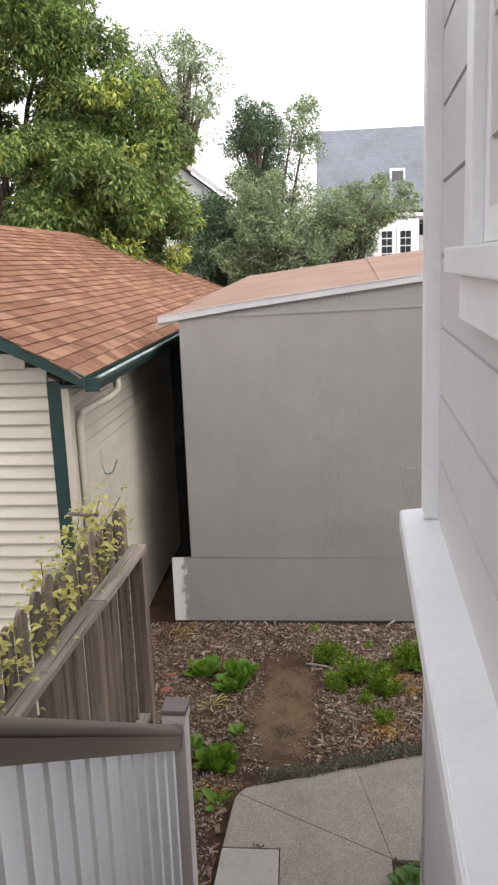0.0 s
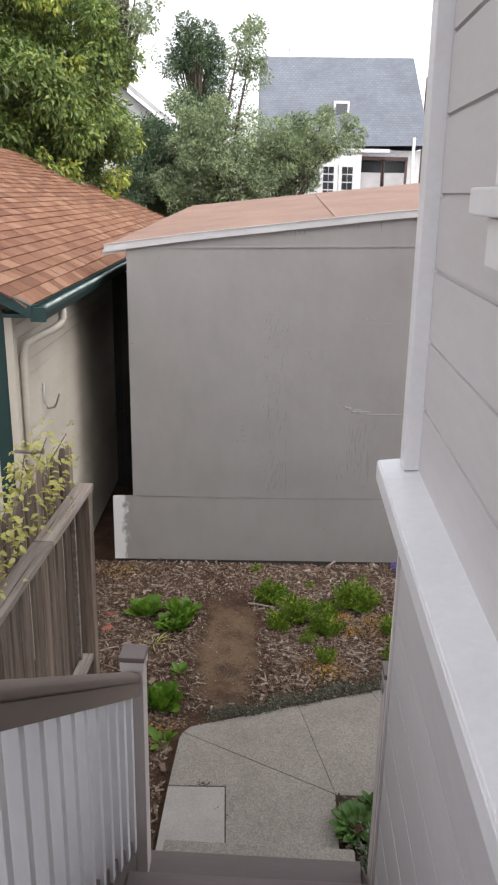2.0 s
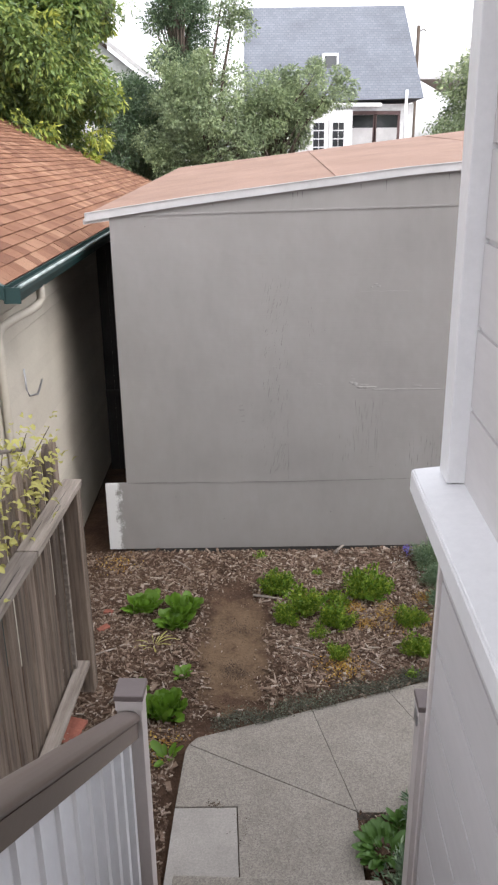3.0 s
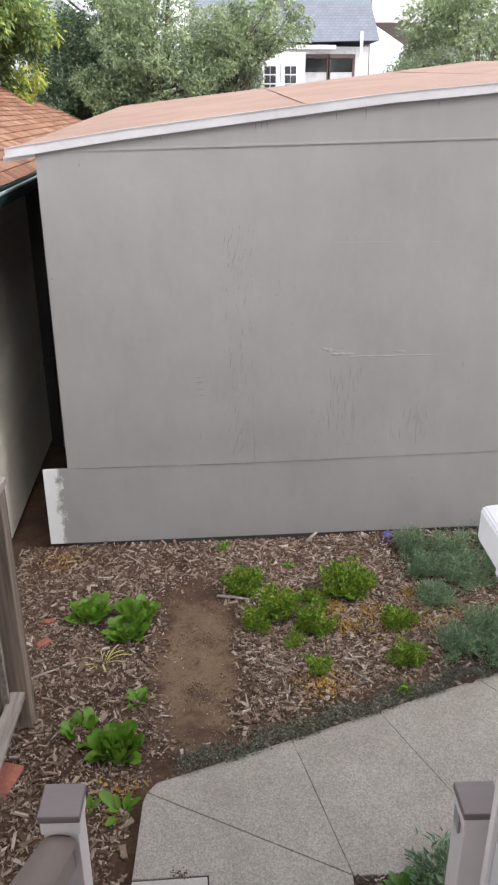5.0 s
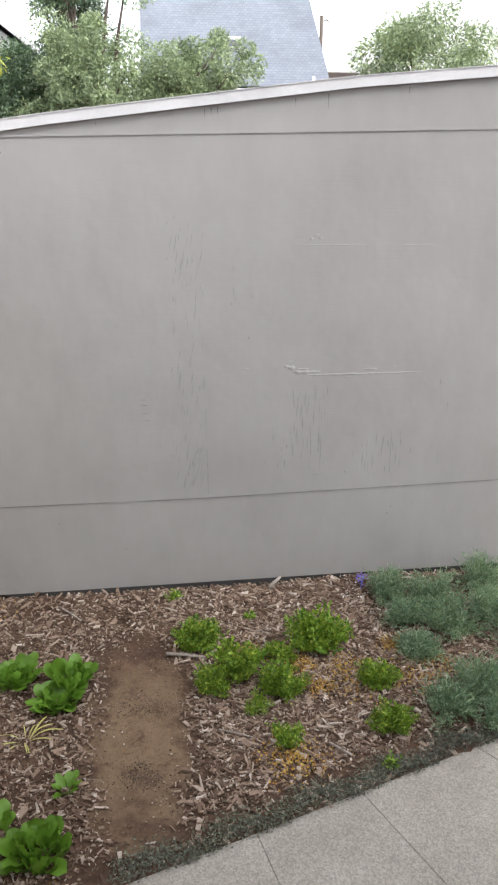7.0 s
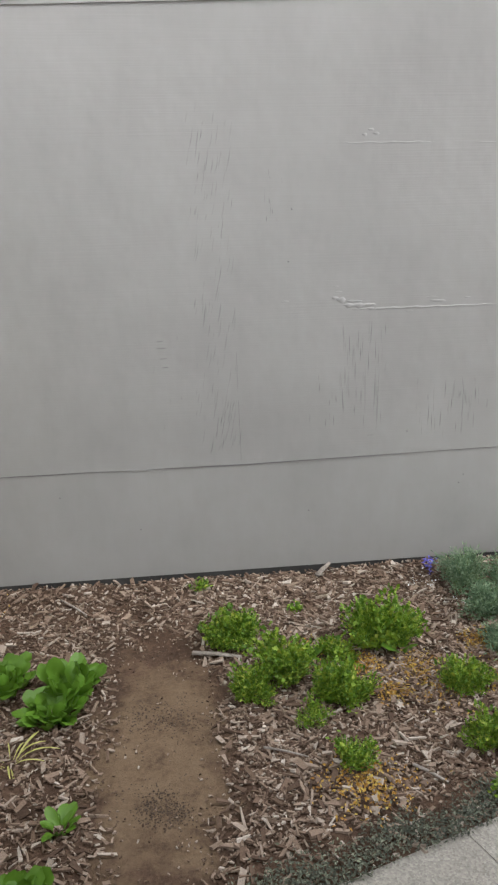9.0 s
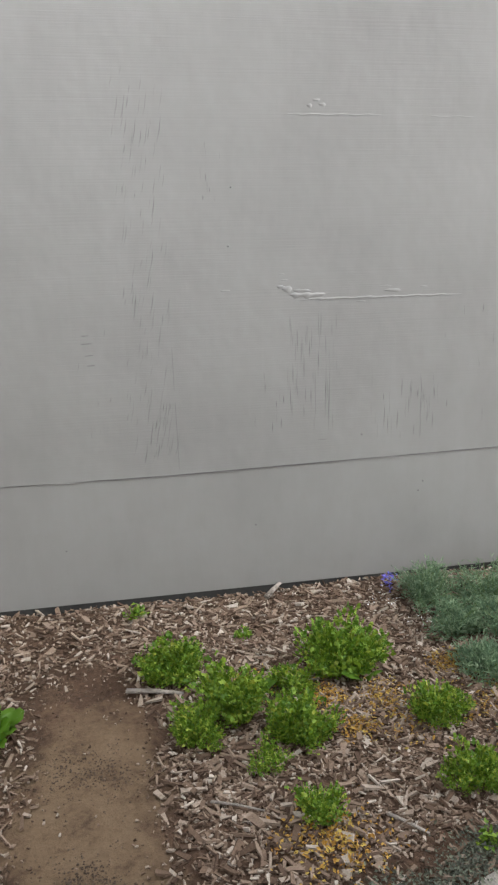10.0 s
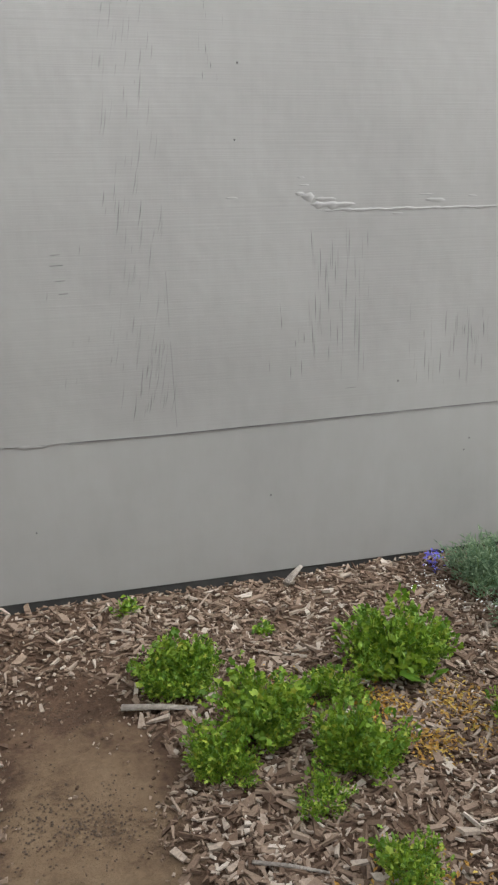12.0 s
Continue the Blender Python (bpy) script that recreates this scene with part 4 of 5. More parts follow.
def chips():
    rng = random.Random(11)
    V, F = [], []
    n = 0
    while n < 40000:
        x, y = rng.uniform(-1.95, 2.7), rng.uniform(4.2, 7.99)
        if in_path(x, y) or (x < -1.6 and y < 5.9):
            continue
        b = bare(x, y)
        small = b < 1.0
        if 1.0 <= b < 2.2 and rng.random() < 0.55 * (2.2 - b):
            continue
        if small and rng.random() > 0.015 + 0.4 * max(b, 0) ** 3:
            continue
        if x < -0.6 and rng.random() < 0.35:
            continue
        if y > 7.6 and rng.random() < 0.15:
            continue
        near_edge = y - path_edge(x)
        if x > -0.8 and near_edge < 0.22 and rng.random() < 0.75:
            continue
        big = 0 if small else rng.random() ** (9 if x < -0.6 else 6)
        L = (rng.uniform(0.003, 0.007) if small else rng.uniform(0.004, 0.013)) + 0.036 * big
        W = min(L * 0.75, rng.uniform(0.003, 0.009) + 0.016 * big * rng.random())
        T = rng.uniform(0.0015, 0.004) + 0.003 * big
        m = Matrix.Translation((x, y, bed_height(x, y) - 0.008 + rng.uniform(0.0, 0.016))) @ Euler((rng.gauss(0, 0.3), rng.gauss(0, 0.25), rng.uniform(0, 6.28))).to_matrix().to_4x4()
        t1, t2 = rng.uniform(0.15, 1), rng.uniform(0.15, 1)
        sk = rng.uniform(-0.3, 0.3) * L
        k = len(V)
        for q in ((-L, -W * t1, -T), (-L + sk, W * t1, -T), (L, W * t2, -T), (L - sk, -W * t2, -T), (-L, -W * t1, T), (-L + sk, W * t1, T), (L, W * t2, T * 0.6), (L - sk, -W * t2, T * 0.6)):
            V.append(m @ Vector(q))
        F += [(k, k + 1, k + 2, k + 3), (k + 4, k + 7, k + 6, k + 5), (k, k + 4, k + 5, k + 1), (k + 1, k + 5, k + 6, k + 2), (k + 2, k + 6, k + 7, k + 3), (k + 3, k + 7, k + 4, k)]
        n += 1
    ob = new("wood_chips", quads_mesh("wood_chips", V, F, M["chip"]))
    ob.matrix_world = UNIT
    tagged(ob, "scattered brown and grey wood-chip mulch", "mulch", kind="stuff")


chips()


def leaf_blade(length, width, curl, wave, lobes, rng, nu=6, nv=4):
    """One leaf rising from its base along +y: a curved blade with a midrib fold and a wavy edge."""
    V, F = [], []
    for i in range(nu + 1):
        u = i / nu
        a = curl * u
        y = length * (math.sin(a) / a if a else 1) * u
        z = length * ((1 - math.cos(a)) / a if a else 0) * u
        w = width * (math.sin(math.pi * min(u * 0.95 + 0.02, 1) ** 1.5) ** 0.5)
        if u < 0.25:
            w = max(w * (u / 0.25), width * 0.08)
        if lobes:
            w *= 0.72 + 0.38 * abs(math.sin(u * math.pi * lobes))
        for j in range(nv + 1):
            v = j / nv * 2 - 1
            zz = -z + 0.20 * v * v * w + wave * width * math.sin(u * 9 + v * 3 + rng.random()) * abs(v)
            V.append((v * w * 0.5, y, zz))
    for i in range(nu):
        for j in range(nv):
            k = i * (nv + 1) + j
            F.append((k, k + 1, k + nv + 2, k + nv + 1))
    return V, F


def rosette(name, label, cat, x, y, n, length, width, mat, seed, lobes=0, wave=0.1, up=60, spread=40, group="", foot=0.02, curl=(0.2, 0.8)):
    """A leafy plant whose leaves rise in a whorl, each a part."""
    rng = random.Random(seed)
    p = thing(name, label, cat, pose(x, y, bed_height(x, y) - 0.008), group)
    kinds = []
    for k in range(4):
        V, F = leaf_blade(length * (0.8 + 0.15 * k), width * (0.9 + 0.08 * k), rng.uniform(*curl), wave, lobes, rng, 9 if lobes else 6)
        kinds.append(quads_mesh("leaf", V, F, mat, True))
    for i in range(n):
        q = i / n
        yaw = i * 137.5 + rng.uniform(-25, 25)
        tilt = up + spread * (q - 0.5) + rng.uniform(-14, 14)
        k = 1.05 - 0.35 * q + rng.uniform(-0.18, 0.15)
        r = foot * math.sqrt(rng.random())
        m = Matrix.Rotation(radians(yaw), 4, "Z") @ Matrix.Translation((0, 0.006 + r, 0.0)) @ Matrix.Rotation(radians(tilt), 4, "X") @ Matrix.Rotation(radians(rng.uniform(-25, 25)), 4, "Y") @ Matrix.Diagonal((k * rng.uniform(0.85, 1.15), k, k, 1))
        part("leaf", rng.choice(kinds), None, p, m=m)
    return p


def herb(name, label, cat, x, y, radius, height, n, size, mat, seed, slim=0.7, kind="", group="", flat=1.0):
    """A feathery herb: thin stalks that fan out, each with a spray of fine leaflets."""
    rng = random.Random(seed)
    p = thing(name, label, cat, pose(x, y, bed_height(x, y) - 0.008), group, kind)
    V, F = [], []
    bm = bmesh.new()
    for i in range(n):
        a = rng.uniform(0, math.tau)
        reach = 0.72 + 0.75 * noise.noise(Vector((math.cos(a) * 1.6, math.sin(a) * 1.6, seed * 1.7)))
        r = radius * reach * math.sqrt(rng.random())
        h = height * (1.05 - 0.6 * (r / radius) ** 2) * rng.uniform(0.4, 1.2)
        tip = Vector((r * math.cos(a), r * math.sin(a) * flat, h))
        foot = tip * 0.25
        foot.z = 0
        if i % 2 == 0:
            tube(bm, [foot, foot.lerp(tip, 0.6) + Vector((0, 0, 0.1 * h)), tip], [0.0022, 0.0018, 0.001], 4)
        for j in range(12):
            c = foot.lerp(tip, rng.uniform(0.4, 1.05)) + Vector((rng.gauss(0, 1), rng.gauss(0, 1), rng.gauss(0, 0.6))) * size * 0.6
            d = Vector((tip.x, tip.y, 0)) / max(radius, 0.01) * 0.6 + Vector((rng.gauss(0, 0.6), rng.gauss(0, 0.6), rng.uniform(0.1, 1.4)))
            d.normalize()
            s = d.cross(Vector((rng.gauss(0, 0.4), rng.gauss(0, 0.4), 1))).normalized()
            u = s.cross(d)
            L = size * rng.uniform(0.6, 1.3)
            W = L * slim
            k = len(V)
            V += [c, c + d * L * 0.4 + s * W * 0.5 + u * L * 0.08, c + d * L - u * L * 0.12, c + d * L * 0.4 - s * W * 0.5 + u * L * 0.08]
            F += [(k, k + 1, k + 2), (k, k + 2, k + 3)]
    tagged(part("foliage", quads_mesh("foliage", V, F, mat), None, p), kind="stuff")
    tagged(part("stalk", bm, M["stalk"], p), kind="stuff")
    return p


def sprig_mesh(length, seed, mat, leaflets=36):
    """A short bent stalk with small toothed, cupped leaflets up its length."""
    rng = random.Random(seed)
    V, F = [], []
    for i in range(leaflets):
        u = 0.25 + 0.75 * i / (leaflets - 1)
        side = 1 if i % 2 else -1
        c = Vector((rng.gauss(0, 0.13) * length, (0.15 * u * u + rng.gauss(0, 0.11)) * length, u * length))
        d = Vector((side * rng.uniform(0.4, 1.0) * (1.15 - 0.7 * u), rng.gauss(0.1, 0.5), rng.uniform(0.3, 1.5))).normalized()
        w = d.cross(Vector((rng.gauss(0, 0.5), rng.gauss(0, 0.5), 1))).normalized()
        n = w.cross(d)
        L = length * rng.uniform(0.11, 0.23)
        k = len(V)
        V.append(c)
        for a, f in ((0.28, 0.10), (0.42, 0.30), (0.60, 0.15), (0.78, 0.24), (1.0, 0.0)):
            z = L * rng.gauss(0.05, 0.06)
            V.append(c + d * (a * L) + w * (f * L) + n * z)
            if f:
                V.append(c + d * (a * L) - w * (f * L) + n * (z + L * rng.gauss(0, 0.05)))
        F += [(k, k + 1, k + 2), (k + 1, k + 3, k + 4, k + 2), (k + 3, k + 5, k + 6, k + 4), (k + 5, k + 7, k + 8, k + 6), (k + 7, k + 9, k + 8)]
    k = len(V)
    r = 0.011 * length + 0.0006
    V += [(-r, 0, 0), (r, 0, 0), (r * 0.6, 0.15 * length, length), (-r * 0.6, 0.15 * length, length), (0, r, 0), (0, r + 0.15 * length, length)]
    F += [(k, k + 1, k + 2, k + 3), (k + 1, k + 4, k + 5, k + 2), (k + 4, k, k + 3, k + 5)]
    return quads_mesh("sprig", V, F, mat)


def tuft(name, label, x, y, n, length, radius, seed, flat=0.8, turn=0):
    """A low frilly herb clump of many short sprigs, each a part."""
    rng = random.Random(seed)
    p = thing(name, label, "herb", pose(x, y, bed_height(x, y) - 0.008), "herb clumps")
    kinds = [sprig_mesh(length * (0.8 + 0.12 * k), seed * 7 + k, HERB) for k in range(4)]
    spin = Matrix.Rotation(radians(turn), 4, "Z")
    for i in range(int(n * 1.25)):
        a = rng.uniform(0, math.tau)
        q = math.sqrt(rng.random())
        r = 0.88 * radius * q * (0.8 + 0.5 * noise.noise(Vector((math.cos(a) * 1.4, math.sin(a) * 1.4, seed * 2.3))))
        k = (1.1 - 0.5 * q * q) * rng.uniform(0.55, 1.3)
        m = spin @ Matrix.Translation((r * math.cos(a), r * math.sin(a) * flat, 0)) @ Matrix.Rotation(a - math.pi / 2, 4, "Z") @ Matrix.Rotation(-radians(8 + 38 * q * rng.uniform(0.5, 1.2)), 4, "X") @ Matrix.Rotation(rng.uniform(0, math.tau), 4, "Z") @ Matrix.Scale(k, 4)
        part("sprig", rng.choice(kinds), None, p, m=m)
    return p


LET, HERB, BLUE = M["leaf_lettuce"], M["leaf_herb"], M["leaf_blue"]
rosette("lettuce", "bright green leafy lettuce in the mulch", "lettuce", -1.26, 6.99, 52, 0.125, 0.076, LET, 1, group="salad plants", foot=0.10, wave=0.16, up=68, spread=44, curl=(-0.4, 0.9))
rosette("lettuce", "large bright green broad-leaved lettuce in the mulch", "lettuce", -0.90, 6.92, 48, 0.135, 0.08, LET, 2, group="salad plants", foot=0.10, wave=0.16, up=68, spread=44, curl=(-0.4, 0.9))
rosette("lettuce", "bright green broad-leaved lettuce beside the bare earth", "lettuce", -0.95, 5.65, 58, 0.13, 0.078, LET, 3, group="salad plants", foot=0.10, wave=0.16, up=68, spread=44, curl=(-0.4, 0.9))
rosette("lettuce", "small bright green lettuce in the mulch", "lettuce", -1.16, 5.79, 22, 0.10, 0.062, LET, 4, group="salad plants", foot=0.10, wave=0.16, up=68, spread=44, curl=(-0.4, 0.9))
rosette("lettuce", "bright green rounded lettuce head in the mulch", "lettuce", -0.97, 6.74, 46, 0.135, 0.08, LET, 9, group="salad plants", foot=0.08, wave=0.16, up=68, spread=44, curl=(-0.4, 0.9))
rosette("seedling", "small green seedling by the bare earth", "seedling", -0.86, 6.05, 14, 0.075, 0.04, LET, 5)
rosette("seedling", "small yellowing seedling near the path's corner", "seedling", -0.90, 5.20, 9, 0.12, 0.05, LET, 6)
rosette("seedling", "small pale seedling in the mulch", "seedling", -1.08, 5.22, 7, 0.09, 0.045, LET, 7)
rosette("grass_tuft", "thin pale arching grass tuft beside the lettuce", "grass", -1.12, 6.45, 11, 0.17, 0.010, M["leaf_vine"], 8, up=45, curl=(0.9, 1.8))
tuft("parsley", "bright green curly parsley clump near the shed", -0.10, 7.25, 95, 0.140, 0.125, 21, 0.85, 0)
tuft("parsley", "green parsley clump spreading over the mulch", -0.04, 6.77, 74, 0.106, 0.125, 22, 0.6, -35)
tuft("parsley", "tall green parsley clump in the middle of the bed", 0.13, 6.90, 62, 0.157, 0.082, 23, 0.9, 0)
tuft("parsley", "broad yellowish-green parsley clump", 0.36, 6.70, 88, 0.134, 0.118, 24, 0.75, -40)
tuft("parsley", "small rounded parsley clump", 0.43, 7.02, 34, 0.112, 0.072, 25, 0.9, 0)
tuft("parsley", "small sparse parsley clump on the mulch", 0.20, 6.55, 22, 0.090, 0.061, 26, 0.9, 0)
tuft("parsley", "low green parsley clump among yellowed leaves", 0.33, 6.24, 34, 0.101, 0.068, 27, 0.9, 0)
tuft("arugula", "full bright green salad herb against the shed", 0.69, 7.16, 110, 0.174, 0.141, 28, 0.85, 0)
tuft("parsley", "yellow-flecked green herb clump", 0.98, 6.72, 75, 0.106, 0.125, 29, 0.7, 0)
tuft("parsley", "low green herb clump near the path", 0.95, 6.30, 80, 0.106, 0.129, 30, 0.6, 0)
herb("weed", "tiny green weed at the shed's foot", "weed", -0.24, 7.84, 0.05, 0.06, 10, 0.025, HERB, 31)
herb("weed", "tiny green weed in the mulch", "weed", 0.29, 7.55, 0.04, 0.05, 8, 0.025, HERB, 32)
herb("weed", "tiny green weed by the path", "weed", 0.86, 6.02, 0.05, 0.05, 9, 0.025, HERB, 33)
rosette("seedling", "single broad pale green leaf rosette among the parsley", "seedling", 0.27, 7.02, 6, 0.11, 0.06, LET, 34)
rosette("seedling", "broad pale leaves beside the salad herb", "seedling", 0.78, 7.06, 5, 0.11, 0.07, LET, 35)
for i, (x, y, r, h) in enumerate(((1.34, 7.68, 0.17, 0.19), (1.36, 7.36, 0.15, 0.15), (1.66, 7.58, 0.20, 0.22), (1.62, 7.22, 0.22, 0.17), (1.98, 7.30, 0.24, 0.24), (1.34, 7.00, 0.13, 0.10), (2.05, 7.72, 0.20, 0.26), (1.32, 6.42, 0.17, 0.15), (1.58, 6.52, 0.20, 0.20), (1.62, 6.26, 0.16, 0.14), (1.95, 6.60, 0.24, 0.26), (2.2, 6.95, 0.28, 0.30))):
    herb("dill_bush", "feathery blue-green herb filling the end of the bed", "plant", x, y, r * 1.3, h, 170, 0.036, BLUE, 50 + i, 0.2, group="blue-green herbs")
rosette("foxglove", "dark green long-leaved plant beside the stairs", "plant", 0.38, 4.44, 64, 0.13, 0.048, M["leaf_path"], 40, wave=0.14, foot=0.08)
herb("sage", "silvery grey-green low herb beside the stairs", "plant", 0.52, 4.22, 0.20, 0.20, 90, 0.05, BLUE, 41, 0.3)
herb("sage", "silvery grey-green low herb along the path", "plant", 0.74, 4.62, 0.24, 0.18, 90, 0.05, BLUE, 42, 0.3)
rosette("foxglove", "green leafy plant at the path's inner edge", "plant", 0.50, 4.60, 20, 0.13, 0.05, M["leaf_path"], 43, wave=0.16)


def strew(name, label, cat, spots, n, size, mat, seed, lift=0.01):
    """Loose small leaves or petals lying about some spots."""
    rng = random.Random(seed)
    V, F = [], []
    for i in range(n):
        sx, sy, sr = rng.choice(spots)
        x, y = rng.gauss(sx, sr * 0.5), rng.gauss(sy, sr * 0.5)
        if in_path(x, y + 0.035) or y > 7.97:
            continue
        m = Matrix.Translation((x, y, bed_height(x, y) + 0.006 + rng.uniform(0, lift))) @ Euler((rng.gauss(0, 0.5), rng.gauss(0, 0.5), rng.uniform(0, 6.3))).to_matrix().to_4x4()
        L = size * rng.uniform(0.6, 1.4)
        k = len(V)
        V += [m @ Vector(q) for q in ((0, -L, 0), (L * 0.5, 0, L * 0.2), (0, L, 0), (-L * 0.5, 0, L * 0.2))]
        F += [(k, k + 1, k + 2), (k, k + 2, k + 3)]
    ob = tagged(new(name, quads_mesh(name, V, F, mat)), label, cat, kind="stuff")
    ob.matrix_world = UNIT


strew("yellowed_leaves", "small orange and yellow withered leaves on the mulch", "leaves", ((0.34, 6.12, 0.20), (0.34, 6.12, 0.16), (0.55, 6.95, 0.10), (0.80, 6.93, 0.14), (0.86, 6.72, 0.18), (0.62, 6.72, 0.10), (-1.6, 7.75, 0.2), (-0.95, 5.3, 0.16), (1.25, 6.75, 0.2), (1.45, 6.85, 0.15), (1.2, 7.1, 0.1), (0.2, 7.1, 0.12)), 3000, 0.009, M["leaf_yellow"], 60)
edge_spots = tuple((-0.55 + 0.06 * i, path_edge(-0.55 + 0.06 * i) + 0.05 + 0.035 * math.sin(i * 0.9), 0.10) for i in range(52))
strew("creeping_thyme", "dark grey-green creeping ground cover along the path", "ground cover", edge_spots, 10500, 0.0075, M["leaf_thyme"], 61, 0.03)
strew("lobelia", "small violet-blue flowers at the shed's foot", "flower", ((1.17, 7.84, 0.04),), 60, 0.012, M["violet"], 62, 0.09)
strew("alyssum", "tiny white flowers beside the blue ones", "flower", ((1.10, 7.72, 0.09), (1.26, 7.45, 0.10)), 70, 0.006, M["primer"], 63, 0.06)


def stick(label, x, y, z, length, r, yaw, pitch=0):
    bm = bmesh.new()
    tube(bm, [(-length / 2, 0, 0), (0, 0.01 * length, 0.003), (length / 2, 0, 0)], [r, r * 0.9, r * 0.6], 6, 0.5)
    solid("stick", bm, M["fence_rail"], label, "stick", pose(x, y, bed_height(x, y) + 0.002 + z, 0, pitch, yaw), group="sticks in the mulch")


stick("pale split wood stick leaning on the shed's foot", 0.53, 7.93, 0.035, 0.13, 0.020, 40, -18)
stick("grey-brown wood offcut among the parsley", -0.19, 7.12, 0.012, 0.26, 0.018, -16)
stick("thin dark stick near the shed", -0.98, 7.72, 0.008, 0.26, 0.009, -50)
stick("thin pale twig on the mulch", -1.30, 5.85, 0.008, 0.24, 0.008, 60)
stick("thin grey twig on the mulch", 0.05, 6.35, 0.008, 0.20, 0.008, -25)
stick("pale split stick beside the yellowed leaves", 0.62, 6.15, 0.01, 0.16, 0.010, -48)
stick("dark bark strip by the fence", -1.50, 6.35, 0.008, 0.20, 0.012, 30)
for x, y, a, k in ((-1.57, 5.46, 75, 1.1), (-1.56, 6.70, 40, 0.5), (-1.56, 6.95, -20, 0.4)):
    bm = box_bm(-0.10 * k, 0.10 * k, -0.06 * k, 0.06 * k, -0.04, 0.015 * k, bev=0.006)
    solid("brick", bm, M["brick"], "broken red brick sunk in the mulch", "brick", pose(x, y, 0.0, 4, -6, a), group="loose bricks")


def clods(name, label, spots, n, seed, mat):
    rng = random.Random(seed)
    V, F = [], []
    for i in range(n):
        sx, sy, sr = rng.choice(spots)
        x, y = rng.gauss(sx, sr * 0.5), rng.gauss(sy, sr * 0.5)
        r = rng.uniform(0.0015, 0.0055)
        k = len(V)
        z = (bed_height(x, y) - 0.006) if not in_path(x, y) else 0.002
        for q in ((-1, -0.6, 0), (0.7, -1, 0), (1, 0.6, 0), (-0.5, 1, 0), (0.1, 0, 0.8)):
            V.append((x + q[0] * r * rng.uniform(0.6, 1.2), y + q[1] * r * rng.uniform(0.6, 1.2), z + q[2] * r))
        F += [(k, k + 1, k + 4), (k + 1, k + 2, k + 4), (k + 2, k + 3, k + 4), (k + 3, k, k + 4)]
    ob = tagged(new(name, quads_mesh(name, V, F, mat)), label, "soil", kind="stuff")
    ob.matrix_world = UNIT


clods("soil_crumbs", "dark crumbled soil lying on the bare earth", ((-0.53, 6.18, 0.13), (-0.50, 6.15, 0.09), (-0.60, 6.69, 0.13), (-0.45, 6.66, 0.15), (-0.56, 7.30, 0.2), (-0.47, 6.10, 0.11), (-0.44, 6.05, 0.07), (-0.47, 6.10, 0.13), (-0.40, 6.08, 0.06), (-0.52, 6.13, 0.07), (-0.55, 6.68, 0.12), (-0.42, 6.66, 0.14), (-0.62, 7.28, 0.25), (-0.45, 7.22, 0.2), (-0.50, 6.70, 0.16), (-0.35, 6.62, 0.12), (-0.5, 6.4, 0.5), (-0.75, 6.9, 0.2)), 1700, 81, M["crumb"])
clods("grit", "dark grit caught on the concrete", ((-0.60, 4.80, 0.045), (-0.57, 4.79, 0.03), (-0.43, 4.6, 0.12)), 90, 82, M["crumb"])


def paint_splat(x, y, r, seed):
    rng = random.Random(seed)
    bm = bmesh.new()
    prism(bm, [(0.6 * r * rng.uniform(0.5, 1.3) * math.cos(a), 0.6 * r * rng.uniform(0.4, 1.0) * math.sin(a)) for a in [k * math.tau / 9 for k in range(9)]], "z", 0.0, 0.0015)
    solid("paint_splat", bm, M["primer"], "small white paint splash on the concrete", "stain", pose(x, y, 0.0005, 0, 0, seed * 40), group="paint splashes on the path")


for i, (x, y, r) in enumerate(((0.93, 5.10, 0.018), (0.90, 5.06, 0.010), (0.98, 5.02, 0.013), (0.95, 5.18, 0.008), (1.02, 5.14, 0.009))):
    paint_splat(x, y, r, i)


def utility_pole():
    u = thing("utility_pole", "dark wooden utility pole behind the houses", "pole", pose(6.95, 37, 0))
    part("mast", tube(bmesh.new(), [(0, 0, 0), (0, 0, 8.5)], [0.10, 0.075], 8), M["bark"], u)
    part("bracket", tube(bmesh.new(), [(0.07, 0, 8.3), (0.2, 0, 8.36), (0.3, 0, 8.3)], [0.03, 0.03, 0.03], 6), M["bark"], u)


utility_pole()


